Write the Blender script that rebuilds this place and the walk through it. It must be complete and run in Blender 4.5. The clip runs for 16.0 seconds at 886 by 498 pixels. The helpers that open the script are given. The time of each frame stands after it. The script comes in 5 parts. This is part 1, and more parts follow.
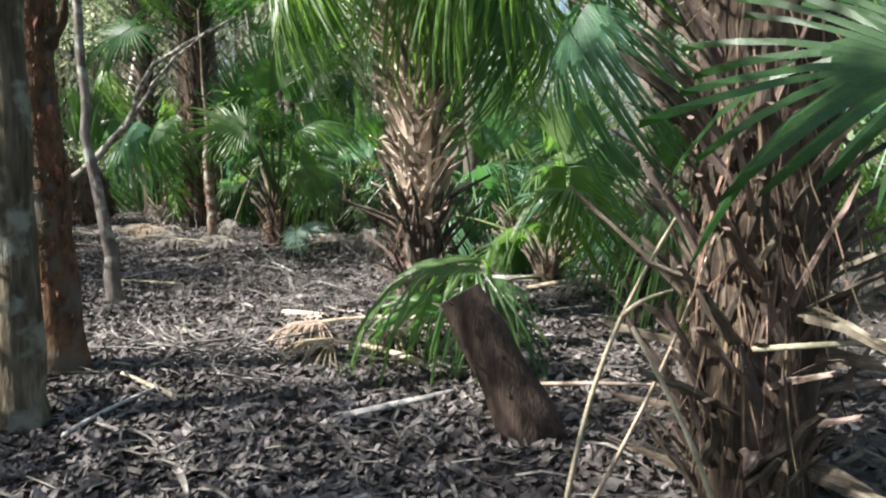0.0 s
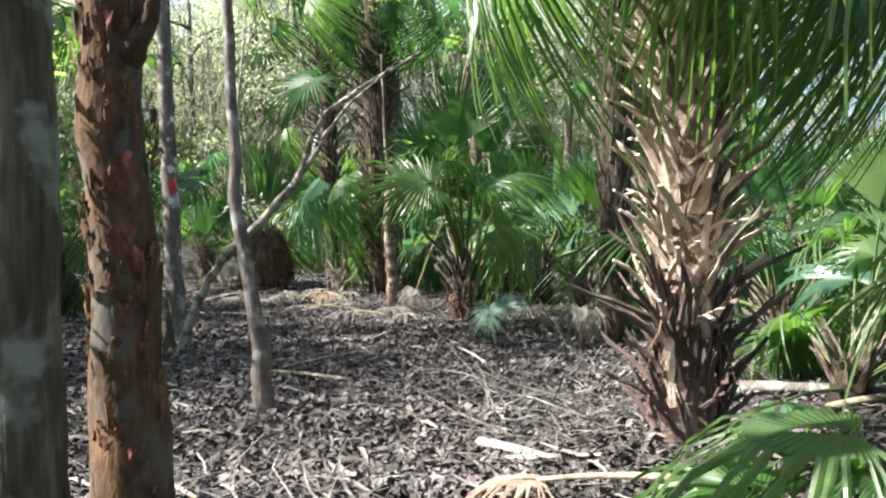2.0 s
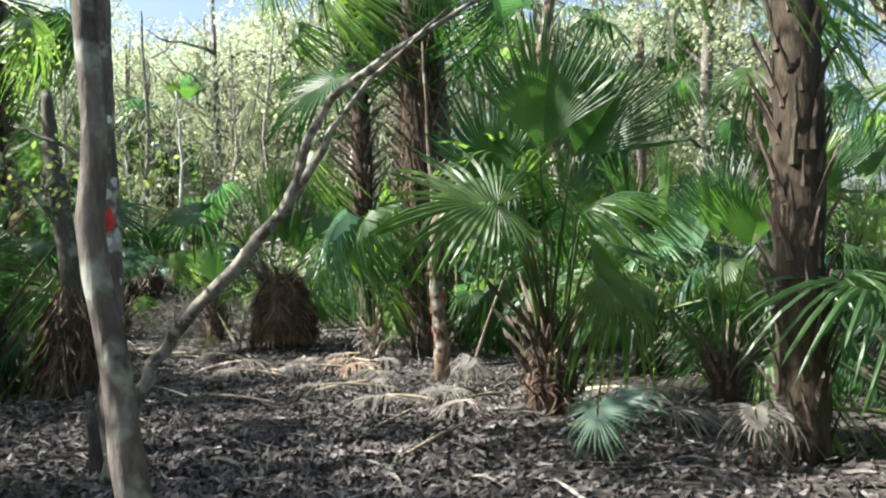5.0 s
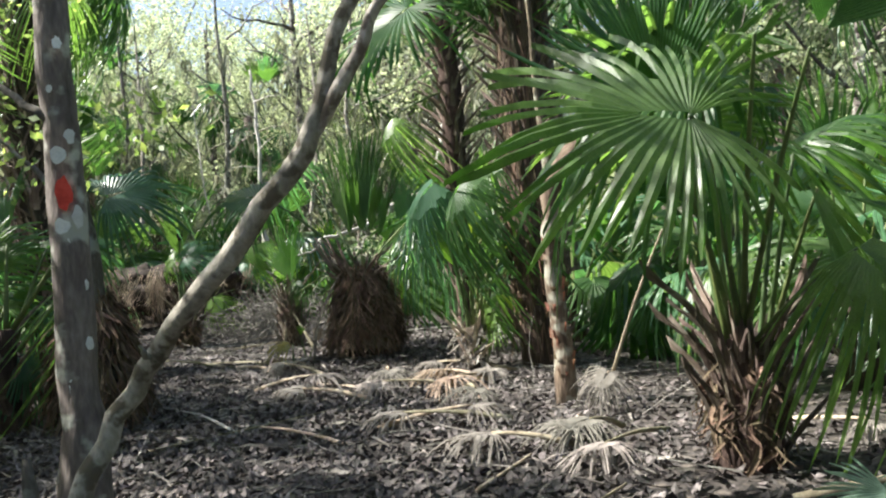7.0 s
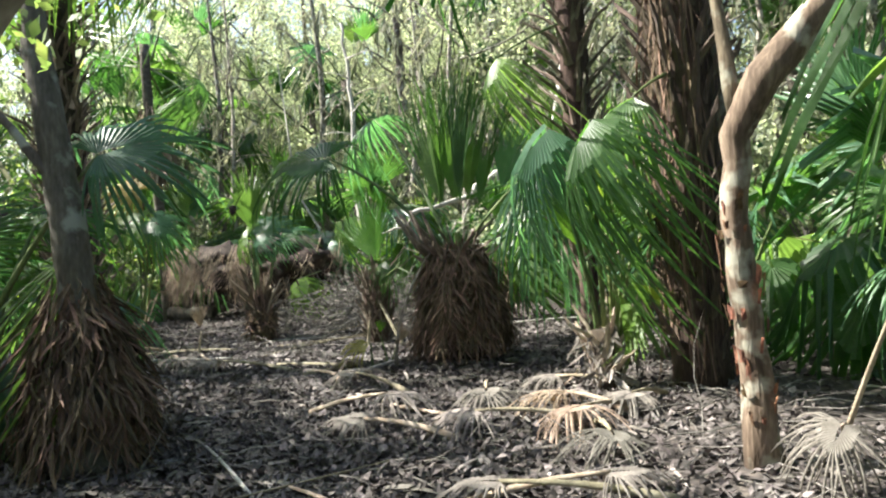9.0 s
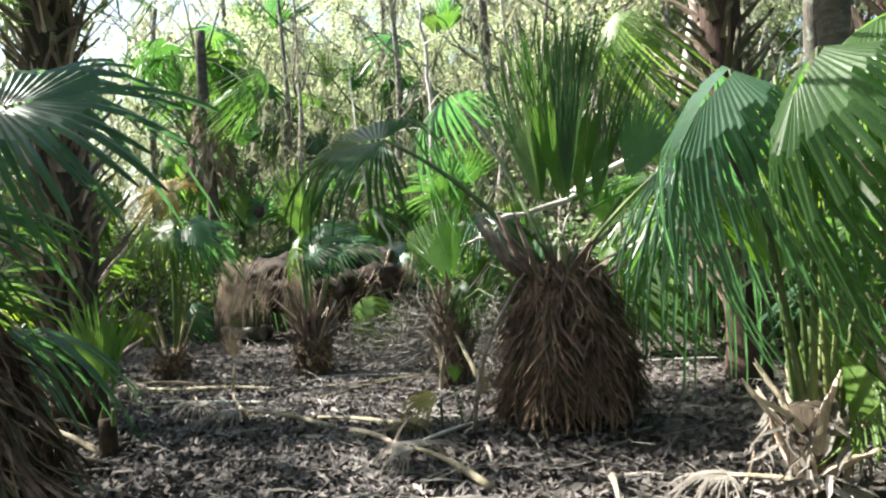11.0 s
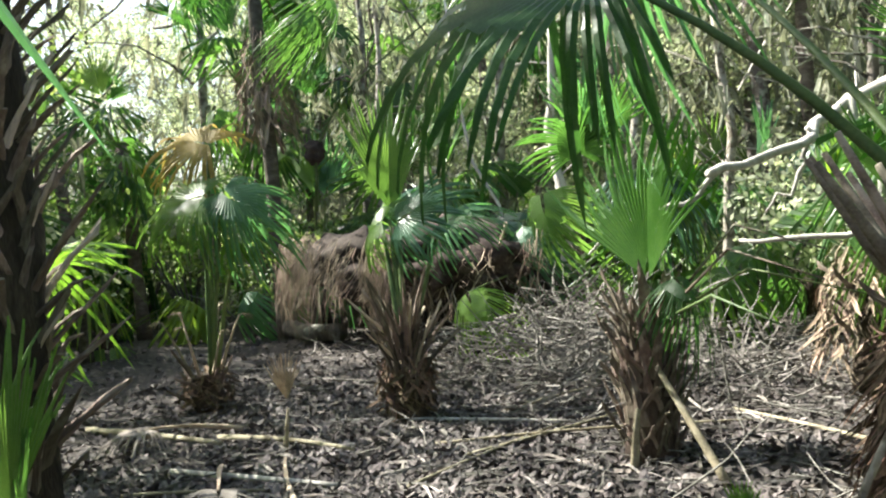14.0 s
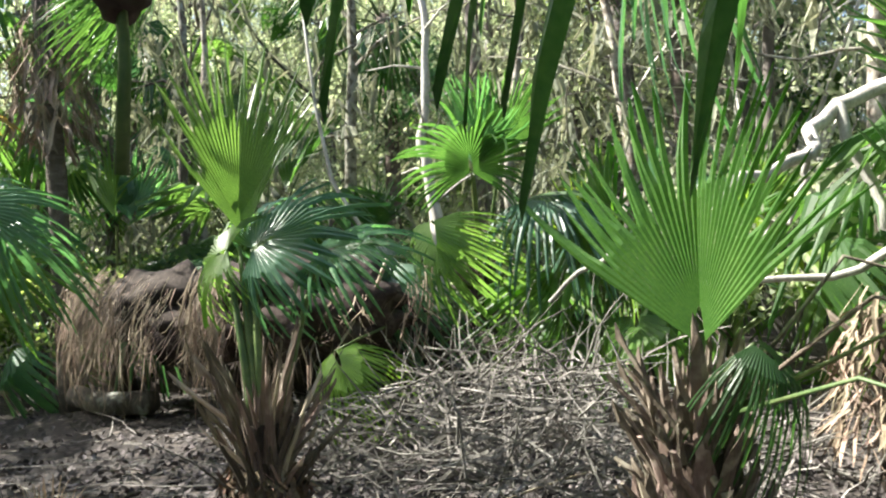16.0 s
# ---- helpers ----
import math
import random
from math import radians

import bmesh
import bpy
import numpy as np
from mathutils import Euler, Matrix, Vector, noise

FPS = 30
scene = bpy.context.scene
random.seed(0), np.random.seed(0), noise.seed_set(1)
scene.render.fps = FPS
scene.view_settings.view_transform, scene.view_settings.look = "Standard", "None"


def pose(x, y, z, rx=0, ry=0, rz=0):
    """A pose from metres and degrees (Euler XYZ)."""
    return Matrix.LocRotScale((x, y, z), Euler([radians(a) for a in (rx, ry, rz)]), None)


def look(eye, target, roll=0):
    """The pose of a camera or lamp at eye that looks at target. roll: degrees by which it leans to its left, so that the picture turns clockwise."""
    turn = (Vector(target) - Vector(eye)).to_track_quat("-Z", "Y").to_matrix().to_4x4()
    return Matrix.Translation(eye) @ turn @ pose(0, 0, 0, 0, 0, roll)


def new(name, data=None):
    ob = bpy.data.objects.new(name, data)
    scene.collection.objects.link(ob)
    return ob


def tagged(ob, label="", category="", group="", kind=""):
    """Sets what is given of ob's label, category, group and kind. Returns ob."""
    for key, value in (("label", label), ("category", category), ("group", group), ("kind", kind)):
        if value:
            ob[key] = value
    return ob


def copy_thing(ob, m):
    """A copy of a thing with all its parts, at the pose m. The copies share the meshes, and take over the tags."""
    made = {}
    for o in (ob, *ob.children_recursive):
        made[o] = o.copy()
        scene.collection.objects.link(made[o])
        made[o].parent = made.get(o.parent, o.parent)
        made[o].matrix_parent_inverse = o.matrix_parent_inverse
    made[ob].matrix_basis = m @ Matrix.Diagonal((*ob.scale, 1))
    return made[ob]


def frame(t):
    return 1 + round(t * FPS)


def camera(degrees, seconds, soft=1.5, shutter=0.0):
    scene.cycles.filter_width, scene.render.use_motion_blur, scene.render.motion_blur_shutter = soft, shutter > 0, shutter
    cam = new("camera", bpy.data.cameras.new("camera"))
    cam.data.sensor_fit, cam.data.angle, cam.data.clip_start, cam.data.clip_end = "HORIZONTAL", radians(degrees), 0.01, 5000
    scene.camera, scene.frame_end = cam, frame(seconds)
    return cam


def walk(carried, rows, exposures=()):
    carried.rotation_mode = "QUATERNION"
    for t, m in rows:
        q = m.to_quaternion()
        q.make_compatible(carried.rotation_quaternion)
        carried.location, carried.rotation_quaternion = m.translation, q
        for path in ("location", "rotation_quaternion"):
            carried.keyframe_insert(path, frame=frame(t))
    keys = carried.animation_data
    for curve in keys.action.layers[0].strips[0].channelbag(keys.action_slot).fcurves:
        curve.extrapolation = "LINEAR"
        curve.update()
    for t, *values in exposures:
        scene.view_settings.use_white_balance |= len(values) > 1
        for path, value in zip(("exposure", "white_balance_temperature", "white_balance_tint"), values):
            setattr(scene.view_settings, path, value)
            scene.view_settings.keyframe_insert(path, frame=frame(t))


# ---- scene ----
cam = camera(58.7, 16.0, soft=2.2)
METRES, EYE, TILT, LEAN, TURN = 18.8, 1.5, 0.0, 0.0, 0.0
ROWS = [
    (0.0, 0.0, 0.0, 0.0, -0.03, -6.7, 0.25),
    (0.5, -0.0031, 0.0291, -0.0002, 3.63, -5.79, -0.01),
    (1.0, -0.0085, 0.056, 0.0004, 6.03, -3.4, 0.4),
    (1.5, -0.0169, 0.0882, 0.003, 10.14, -1.91, 0.21),
    (2.0, -0.0292, 0.1176, 0.0038, 12.99, -2.7, 0.95),
    (2.5, -0.039, 0.1458, 0.0018, 13.0, -2.9, 1.17),
    (3.0, -0.0515, 0.1729, 0.0032, 13.73, -1.68, 1.82),
    (5.5, -0.0865, 0.3233, 0.0048, 17.96, 0.07, 1.1),
    (6.0, -0.0952, 0.3525, 0.0014, 20.87, -1.46, 1.32),
    (6.5, -0.1111, 0.3857, 0.0008, 25.0, -0.88, 3.99),
    (7.0, -0.1257, 0.4165, 0.0006, 23.96, -0.35, 4.32),
    (7.5, -0.1392, 0.4477, 0.0009, 25.05, -0.11, 4.5),
    (8.0, -0.1556, 0.4777, 0.0011, 25.68, -0.41, 4.91),
    (8.5, -0.1671, 0.5067, -0.0007, 29.7, -1.28, 5.03),
    (11.0, -0.2528, 0.6408, -0.0012, 38.74, -0.13, 4.22),
    (11.5, -0.2767, 0.6612, -0.002, 44.1, -0.81, 4.58),
    (12.0, -0.2969, 0.6835, -0.0017, 44.56, -1.39, 4.34),
    (12.5, -0.3172, 0.7041, 0.0017, 45.87, -2.87, 5.29),
    (13.0, -0.3447, 0.7209, 0.0031, 46.14, -2.51, 3.56),
    (13.5, -0.3707, 0.7427, 0.0032, 45.94, -2.32, 4.77),
    (14.0, -0.3943, 0.7574, 0.0027, 44.06, -1.87, 4.73),
    (14.5, -0.4165, 0.7706, 0.0018, 40.71, -2.51, 4.27),
    (15.0, -0.4432, 0.7884, 0.0013, 38.11, -3.08, 3.75),
    (15.5, -0.4677, 0.8063, 0.0008, 33.4, -3.72, 3.17),
    (16.0, -0.4885, 0.8277, 0.001, 30.79, 0.15, 3.9),
]
walk(cam, [(t, pose(0, 0, EYE, TILT, LEAN, TURN) @ pose(METRES * x, METRES * y, METRES * z, 90 + pitch, roll, yaw)) for t, x, y, z, yaw, pitch, roll in ROWS],
     exposures=[(0.0, 1.66, 5950, 11), (0.6, 1.70, 5950, 11), (1.5, 1.90, 5950, 11), (3.0, 1.90, 5950, 11), (5.5, 1.78, 6000, 9), (7.5, 1.76, 6100, 9), (8.5, 1.94, 6150, 9), (11.0, 2.10, 6200, 8), (13.0, 2.12, 6150, 6), (16.0, 2.06, 6150, 9)])

# ---- world and sun ----
world = bpy.data.worlds.new("sky")
scene.world = world
world.use_nodes = True
wn = world.node_tree.nodes
sky = wn.new("ShaderNodeTexSky")
sky.sky_type = "NISHITA"
sky.sun_disc = False
SUN_DIR = Vector((-0.70, -0.24, 0.78)).normalized()
sky.sun_elevation = math.asin(SUN_DIR.z)
sky.sun_rotation = math.atan2(SUN_DIR.x, SUN_DIR.y)
sky.air_density, sky.dust_density, sky.ozone_density = 1.0, 4.0, 1.0
wn["Background"].inputs["Strength"].default_value = 0.080
world.node_tree.links.new(sky.outputs["Color"], wn["Background"].inputs["Color"])
sun_data = bpy.data.lights.new("sun", "SUN")
sun_data.energy, sun_data.angle, sun_data.color = 5.0, radians(0.5), (1.0, 0.93, 0.80)
sun = new("sun", sun_data)
sun.matrix_world = look(SUN_DIR * 60, (0, 0, 0))


# ---- materials ----
def material(name, dark, mid, light, scale=6.0, stretch=(1, 1, 1), rough=0.8, bump=0.5, fine=60.0,
             through_light=0.0, through_tint=None, spec=0.3, vary=0.25, island=False, blotch=None, hue=0.03, back=0.0):
    """Mottled surface: broad patches, fine grain, relief, a shift of tone per piece, and light shining through thin leaves."""
    m = bpy.data.materials.new(name)
    m.use_nodes = True
    nt = m.node_tree
    N, L = nt.nodes, nt.links.new
    bsdf = N["Principled BSDF"]
    co = N.new("ShaderNodeTexCoord")
    mp = N.new("ShaderNodeMapping")
    mp.inputs["Scale"].default_value = stretch
    L(co.outputs["Object"], mp.inputs["Vector"])
    broad = N.new("ShaderNodeTexNoise")
    broad.inputs["Scale"].default_value, broad.inputs["Detail"].default_value = scale, 5
    grain = N.new("ShaderNodeTexNoise")
    grain.inputs["Scale"].default_value, grain.inputs["Detail"].default_value = fine, 3
    L(mp.outputs[0], broad.inputs["Vector"])
    L(mp.outputs[0], grain.inputs["Vector"])
    mixv = N.new("ShaderNodeMath")
    mixv.operation = "MULTIPLY_ADD"
    mixv.inputs[1].default_value = 0.35
    L(grain.outputs["Fac"], mixv.inputs[0])
    sc = N.new("ShaderNodeMath")
    sc.operation = "MULTIPLY"
    sc.inputs[1].default_value = 0.65
    L(broad.outputs["Fac"], sc.inputs[0])
    L(sc.outputs[0], mixv.inputs[2])
    ramp = N.new("ShaderNodeValToRGB")
    ramp.color_ramp.elements[0].position, ramp.color_ramp.elements[0].color = 0.33, (*dark, 1)
    ramp.color_ramp.elements[1].position, ramp.color_ramp.elements[1].color = 0.68, (*light, 1)
    e = ramp.color_ramp.elements.new(0.5)
    e.color = (*mid, 1)
    L(mixv.outputs[0], ramp.inputs["Fac"])
    colour = ramp.outputs["Color"]
    if blotch:
        tint, size, amount = blotch
        bl = N.new("ShaderNodeTexNoise")
        bl.inputs["Scale"].default_value, bl.inputs["Detail"].default_value = size, 4
        L(co.outputs["Object"], bl.inputs["Vector"])
        br = N.new("ShaderNodeValToRGB")
        br.color_ramp.elements[0].position, br.color_ramp.elements[1].position = 0.52 - amount * 0.2, 0.62 - amount * 0.2
        L(bl.outputs["Fac"], br.inputs["Fac"])
        mx = N.new("ShaderNodeMix")
        mx.data_type = "RGBA"
        L(br.outputs["Color"], mx.inputs["Factor"])
        L(colour, mx.inputs["A"])
        mx.inputs["B"].default_value = (*tint, 1)
        colour = mx.outputs["Result"]
    hs = N.new("ShaderNodeHueSaturation")
    rnd = N.new("ShaderNodeNewGeometry").outputs["Random Per Island"] if island else N.new("ShaderNodeObjectInfo").outputs["Random"]
    rv = N.new("ShaderNodeMapRange")
    rv.inputs["To Min"].default_value, rv.inputs["To Max"].default_value = 1 - vary, 1 + vary
    L(rnd, rv.inputs["Value"])
    rh = N.new("ShaderNodeMapRange")
    rh.inputs["To Min"].default_value, rh.inputs["To Max"].default_value = 0.5 + hue, 0.5 - hue
    L(rnd, rh.inputs["Value"])
    L(rv.outputs[0], hs.inputs["Value"])
    L(rh.outputs[0], hs.inputs["Hue"])
    L(colour, hs.inputs["Color"])
    L(hs.outputs["Color"], bsdf.inputs["Base Color"])
    bsdf.inputs["Roughness"].default_value = rough
    bsdf.inputs["Specular IOR Level"].default_value = spec
    bp = N.new("ShaderNodeBump")
    bp.inputs["Strength"].default_value, bp.inputs["Distance"].default_value = bump, 0.02
    L(mixv.outputs[0], bp.inputs["Height"])
    L(bp.outputs[0], bsdf.inputs["Normal"])
    if through_light:
        tr = N.new("ShaderNodeBsdfTranslucent")
        tm = N.new("ShaderNodeMix")
        tm.data_type, tm.blend_type = "RGBA", "MULTIPLY"
        tm.inputs["Factor"].default_value = 1
        tm.inputs["B"].default_value = (*through_tint, 1)
        L(hs.outputs["Color"], tm.inputs["A"])
        L(tm.outputs["Result"], tr.inputs["Color"])
        ms = N.new("ShaderNodeMixShader")
        ms.inputs["Fac"].default_value = through_light
        L(bsdf.outputs[0], ms.inputs[1])
        L(tr.outputs[0], ms.inputs[2])
        L(ms.outputs[0], N["Material Output"].inputs["Surface"])
    return m


GREEN = material("palm_leaf", (0.036, 0.074, 0.025), (0.056, 0.108, 0.036), (0.095, 0.155, 0.056), 3, (1, 1, 1), 0.38, 0.15, 90,
                 0.46, (2.7, 3.0, 1.3), 0.5, 0.35)
BLUEGREEN = material("palm_leaf_bluish", (0.045, 0.105, 0.055), (0.065, 0.140, 0.075), (0.10, 0.19, 0.11), 3, (1, 1, 1), 0.36, 0.15, 90,
                     0.36, (2.2, 2.6, 1.3), 0.55, 0.3)
YOUNG = material("young_palm_leaf", (0.068, 0.130, 0.024), (0.104, 0.185, 0.034), (0.165, 0.255, 0.060), 3, (1, 1, 1), 0.42, 0.15, 90,
                 0.45, (2.6, 2.6, 1.1), 0.45, 0.25)
SILVER = material("silvery_palm_leaf", (0.085, 0.145, 0.105), (0.13, 0.20, 0.15), (0.21, 0.285, 0.225), 3, (1, 1, 1), 0.4, 0.15, 90,
                  0.25, (1.5, 1.6, 1.4), 0.5, 0.15)
DEADLEAF = material("dead_palm_leaf", (0.15, 0.118, 0.08), (0.26, 0.212, 0.15), (0.40, 0.345, 0.262), 5, (1, 1, 1), 0.8, 0.3, 70,
                    0.2, (1.4, 1.2, 0.9), 0.2, 0.35)
GREYLEAF = material("weathered_palm_leaf", (0.122, 0.108, 0.094), (0.202, 0.184, 0.162), (0.302, 0.281, 0.252), 5, (1, 1, 1), 0.85, 0.3, 70,
                    0.15, (1.2, 1.1, 1.0), 0.2, 0.3)
PETIOLE = material("green_stalk", (0.06, 0.10, 0.03), (0.10, 0.14, 0.045), (0.16, 0.19, 0.07), 8, (1, 1, 1), 0.5, 0.2, 80, spec=0.4)
BOOT = material("leaf_base", (0.075, 0.056, 0.043), (0.155, 0.122, 0.094), (0.29, 0.24, 0.185), 9, (1, 0.25, 1), 0.85, 0.7, 90, vary=0.35,
                blotch=((0.26, 0.225, 0.18), 7.0, 0.0))
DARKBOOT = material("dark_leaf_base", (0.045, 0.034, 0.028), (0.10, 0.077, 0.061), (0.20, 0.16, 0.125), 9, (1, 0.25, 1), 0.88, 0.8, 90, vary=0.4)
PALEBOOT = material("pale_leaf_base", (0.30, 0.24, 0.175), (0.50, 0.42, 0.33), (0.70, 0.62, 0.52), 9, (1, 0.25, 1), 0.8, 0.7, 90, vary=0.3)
FIBRE = material("palm_fibre", (0.020, 0.014, 0.011), (0.048, 0.034, 0.025), (0.100, 0.074, 0.054), 10, (1, 1, 0.2), 0.95, 1.0, 80, vary=0.2)
THATCH = material("dead_thatch", (0.060, 0.040, 0.027), (0.130, 0.090, 0.060), (0.26, 0.19, 0.13), 8, (1, 1, 0.2), 0.9, 0.5, 90,
                  island=True, vary=0.5)
PALMBARK = material("palm_bark", (0.06, 0.047, 0.038), (0.12, 0.098, 0.08), (0.20, 0.175, 0.15), 6, (1, 1, 2.5), 0.9, 1.0, 50)
GREYBARK = material("grey_bark", (0.055, 0.048, 0.042), (0.115, 0.10, 0.088), (0.21, 0.19, 0.165), 7, (1, 1, 0.3), 0.9, 1.0, 45,
                    blotch=((0.30, 0.31, 0.27), 5.0, -0.1))
BROWNBARK = material("brown_bark", (0.045, 0.033, 0.022), (0.115, 0.088, 0.06), (0.23, 0.185, 0.13), 11, (1, 1, 0.2), 0.9, 1.0, 45,
                     blotch=((0.28, 0.275, 0.22), 5.0, 0.0))
REDBARK = material("red_flaking_bark", (0.045, 0.024, 0.017), (0.11, 0.058, 0.036), (0.24, 0.125, 0.07), 9, (1, 1, 0.4), 0.9, 1.0, 40,
                   blotch=((0.135, 0.115, 0.095), 5.0, 0.15))
FLAKE = material("bark_flake", (0.050, 0.028, 0.020), (0.135, 0.072, 0.040), (0.36, 0.19, 0.09), 14, (1, 1, 0.5), 0.85, 0.8, 60, vary=0.5)
PALEBARK = material("pale_bark", (0.15, 0.137, 0.113), (0.28, 0.26, 0.22), (0.45, 0.425, 0.375), 9, (1, 1, 0.6), 0.85, 1.0, 50,
                    blotch=((0.11, 0.095, 0.07), 11.0, 0.12))
DEADWOOD = material("bleached_wood", (0.27, 0.25, 0.22), (0.42, 0.40, 0.365), (0.60, 0.58, 0.54), 9, (1, 1, 0.5), 0.85, 0.5, 70)
STICK = material("dry_stalk", (0.20, 0.155, 0.105), (0.36, 0.30, 0.215), (0.52, 0.46, 0.36), 9, (1, 1, 1), 0.8, 0.4, 70, vary=0.35)
SOIL = material("root_soil", (0.014, 0.011, 0.009), (0.040, 0.031, 0.025), (0.095, 0.078, 0.065), 4, (1, 1, 1), 0.95, 1.0, 30, vary=0.1)
ROOTS = material("hanging_roots", (0.12, 0.088, 0.06), (0.25, 0.195, 0.14), (0.42, 0.345, 0.26), 8, (1, 1, 0.3), 0.9, 0.5, 80, island=True, vary=0.4)
TWIG = material("grey_twigs", (0.065, 0.060, 0.053), (0.135, 0.126, 0.113), (0.36, 0.34, 0.31), 9, (1, 1, 1), 0.9, 0.4, 60, island=True, vary=0.4)
LITTER = material("fallen_leaves", (0.036, 0.030, 0.028), (0.092, 0.080, 0.076), (0.215, 0.196, 0.187), 3, (1, 1, 1), 0.8, 0.3, 40,
                  island=True, vary=0.6)
STRIPS = material("shredded_fronds", (0.085, 0.073, 0.063), (0.175, 0.157, 0.137), (0.35, 0.325, 0.295), 3, (1, 1, 1), 0.8, 0.3, 40,
                  island=True, vary=0.45)
GROUND = material("forest_floor", (0.020, 0.017, 0.0155), (0.042, 0.036, 0.033), (0.08, 0.070, 0.064), 1.2, (1, 1, 1), 0.95, 1.0, 26, vary=0.0,
                  hue=0.0, blotch=((0.115, 0.098, 0.084), 14.0, -0.05))
LEAF = material("tree_leaves", (0.07, 0.125, 0.045), (0.12, 0.185, 0.075), (0.19, 0.255, 0.125), 2, (1, 1, 1), 0.5, 0.1, 20,
                0.45, (2.6, 2.4, 1.3), 0.4, 0.5, island=True)
# Paler than LEAF: sunlit haze of the far wood put into the leaf colour.
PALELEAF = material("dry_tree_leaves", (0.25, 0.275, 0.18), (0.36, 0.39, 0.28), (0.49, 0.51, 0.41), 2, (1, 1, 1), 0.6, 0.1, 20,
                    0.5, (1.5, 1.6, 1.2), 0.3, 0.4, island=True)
MOSS = material("hanging_moss", (0.13, 0.14, 0.10), (0.21, 0.22, 0.165), (0.31, 0.32, 0.25), 4, (1, 1, 0.3), 0.95, 0.3, 60,
                0.3, (1.5, 1.5, 1.2), 0.1, 0.3, island=True)
LICHEN = material("pale_lichen", (0.50, 0.52, 0.50), (0.62, 0.64, 0.63), (0.74, 0.75, 0.74), 20, (1, 1, 1), 0.9, 0.4, 90)
REDPAINT = material("red_trail_paint", (0.42, 0.045, 0.025), (0.55, 0.065, 0.035), (0.66, 0.10, 0.06), 12, (1, 1, 1), 0.6, 0.4, 60)
YELLOWLEAF = material("yellowed_palm_leaf", (0.20, 0.165, 0.05), (0.30, 0.255, 0.085), (0.42, 0.36, 0.15), 4, (1, 1, 1), 0.6, 0.2, 60,
                      0.35, (1.5, 1.4, 0.8), 0.3, 0.2)
SKIRTLEAF = material("dark_dead_leaf", (0.05, 0.034, 0.023), (0.105, 0.074, 0.05), (0.20, 0.145, 0.10), 6, (1, 1, 1), 0.88, 0.5, 80, vary=0.4)

# ---- builders ----
rng = random.Random(7)


class Shape:
    """Collects vertices and faces for one mesh."""

    def __init__(self):
        self.v, self.f = [], []

    def tube(self, pts, radii, sides=8, rough=0.0, seed=0, cap=True, flat=1.0, side_axis=None):
        pts = [Vector(p) for p in pts]
        start = len(self.v)
        ref = Vector(side_axis) if side_axis else None
        prev = None
        for i, p in enumerate(pts):
            d = (pts[min(i + 1, len(pts) - 1)] - pts[max(i - 1, 0)]).normalized()
            if ref is not None:
                a = (ref - d * ref.dot(d)).normalized()
            elif prev is None:
                a = d.orthogonal().normalized()
            else:
                a = (prev - d * prev.dot(d)).normalized()
            prev = a
            b = d.cross(a)
            for k in range(sides):
                w = 2 * math.pi * k / sides
                r = radii[i]
                if rough:
                    r *= 1 + rough * noise.noise(Vector((math.cos(w) * 1.3 + seed, math.sin(w) * 1.3, p.length * 3.1 + seed)) * 1.0) \
                        + rough * 0.6 * noise.noise(Vector((math.cos(w) * 4 + seed, math.sin(w) * 4, p.length * 7.0)))
                self.v.append(p + a * (math.cos(w) * r) + b * (math.sin(w) * r * flat))
        for i in range(len(pts) - 1):
            for k in range(sides):
                q = start + i * sides
                self.f.append((q + k, q + (k + 1) % sides, q + sides + (k + 1) % sides, q + sides + k))
        if cap:
            self.f.append(tuple(start + (len(pts) - 1) * sides + k for k in range(sides)))
            self.f.append(tuple(start + k for k in reversed(range(sides))))
        return self

    def ribbon(self, pts, widths, side, fold=0.0):
        """A strip along pts with the given widths, creased along its middle."""
        start = len(self.v)
        side = Vector(side).normalized()
        for i, p in enumerate(pts):
            p = Vector(p)
            d = (Vector(pts[min(i + 1, len(pts) - 1)]) - Vector(pts[max(i - 1, 0)])).normalized()
            s = side - d * side.dot(d)
            s = s.normalized() if s.length > 1e-4 else d.orthogonal().normalized()
            n = d.cross(s)
            w = widths[i]
            self.v += [p - s * w, p - n * (w * fold), p + s * w]
        for i in range(len(pts) - 1):
            q = start + 3 * i
            self.f += [(q, q + 1, q + 4, q + 3), (q + 1, q + 2, q + 5, q + 4)]
        return self

    def mesh(self, name, mat, smooth=False):
        me = bpy.data.meshes.new(name)
        me.from_pydata([tuple(p) for p in self.v], [], self.f)
        me.materials.append(mat)
        if smooth:
            me.polygons.foreach_set("use_smooth", [True] * len(me.polygons))
        me.update()
        return me


def part(name, data, parent=None, label="", m=None):
    ob = new(name, data)
    if m is not None:
        ob.matrix_basis = m
    if parent is not None:
        ob.parent = parent
    if label:
        tagged(ob, label)
    return ob


def thing(name, x, y, z, label, category, group="", kind=""):
    ob = new(name)
    ob.location = (x, y, z)
    ob.empty_display_size = 0.1
    return tagged(ob, label, category, group, kind)


MOUNDS = [(-0.15, 6.95, 0.26, 0.9), (-2.6, 5.1, 0.14, 0.9), (0.2, 4.4, 0.10, 0.8), (-3.5, 8.0, 0.05, 0.7),
          (-7.8, 17.3, 0.08, 0.9), (-12.0, 15.6, 0.12, 0.9), (-2.7, 13.0, 0.08, 0.8), (-15.0, 21.8, 0.15, 1.8)]


def gz(x, y):
    """Height of the forest floor."""
    h = 0.05 * noise.noise(Vector((x * 0.55, y * 0.55, 3.1))) + 0.018 * noise.noise(Vector((x * 2.3, y * 2.3, 8.4)))
    for mx, my, mh, mr in MOUNDS:
        h += mh * math.exp(-((x - mx) ** 2 + (y - my) ** 2) / (mr * mr))
    return h


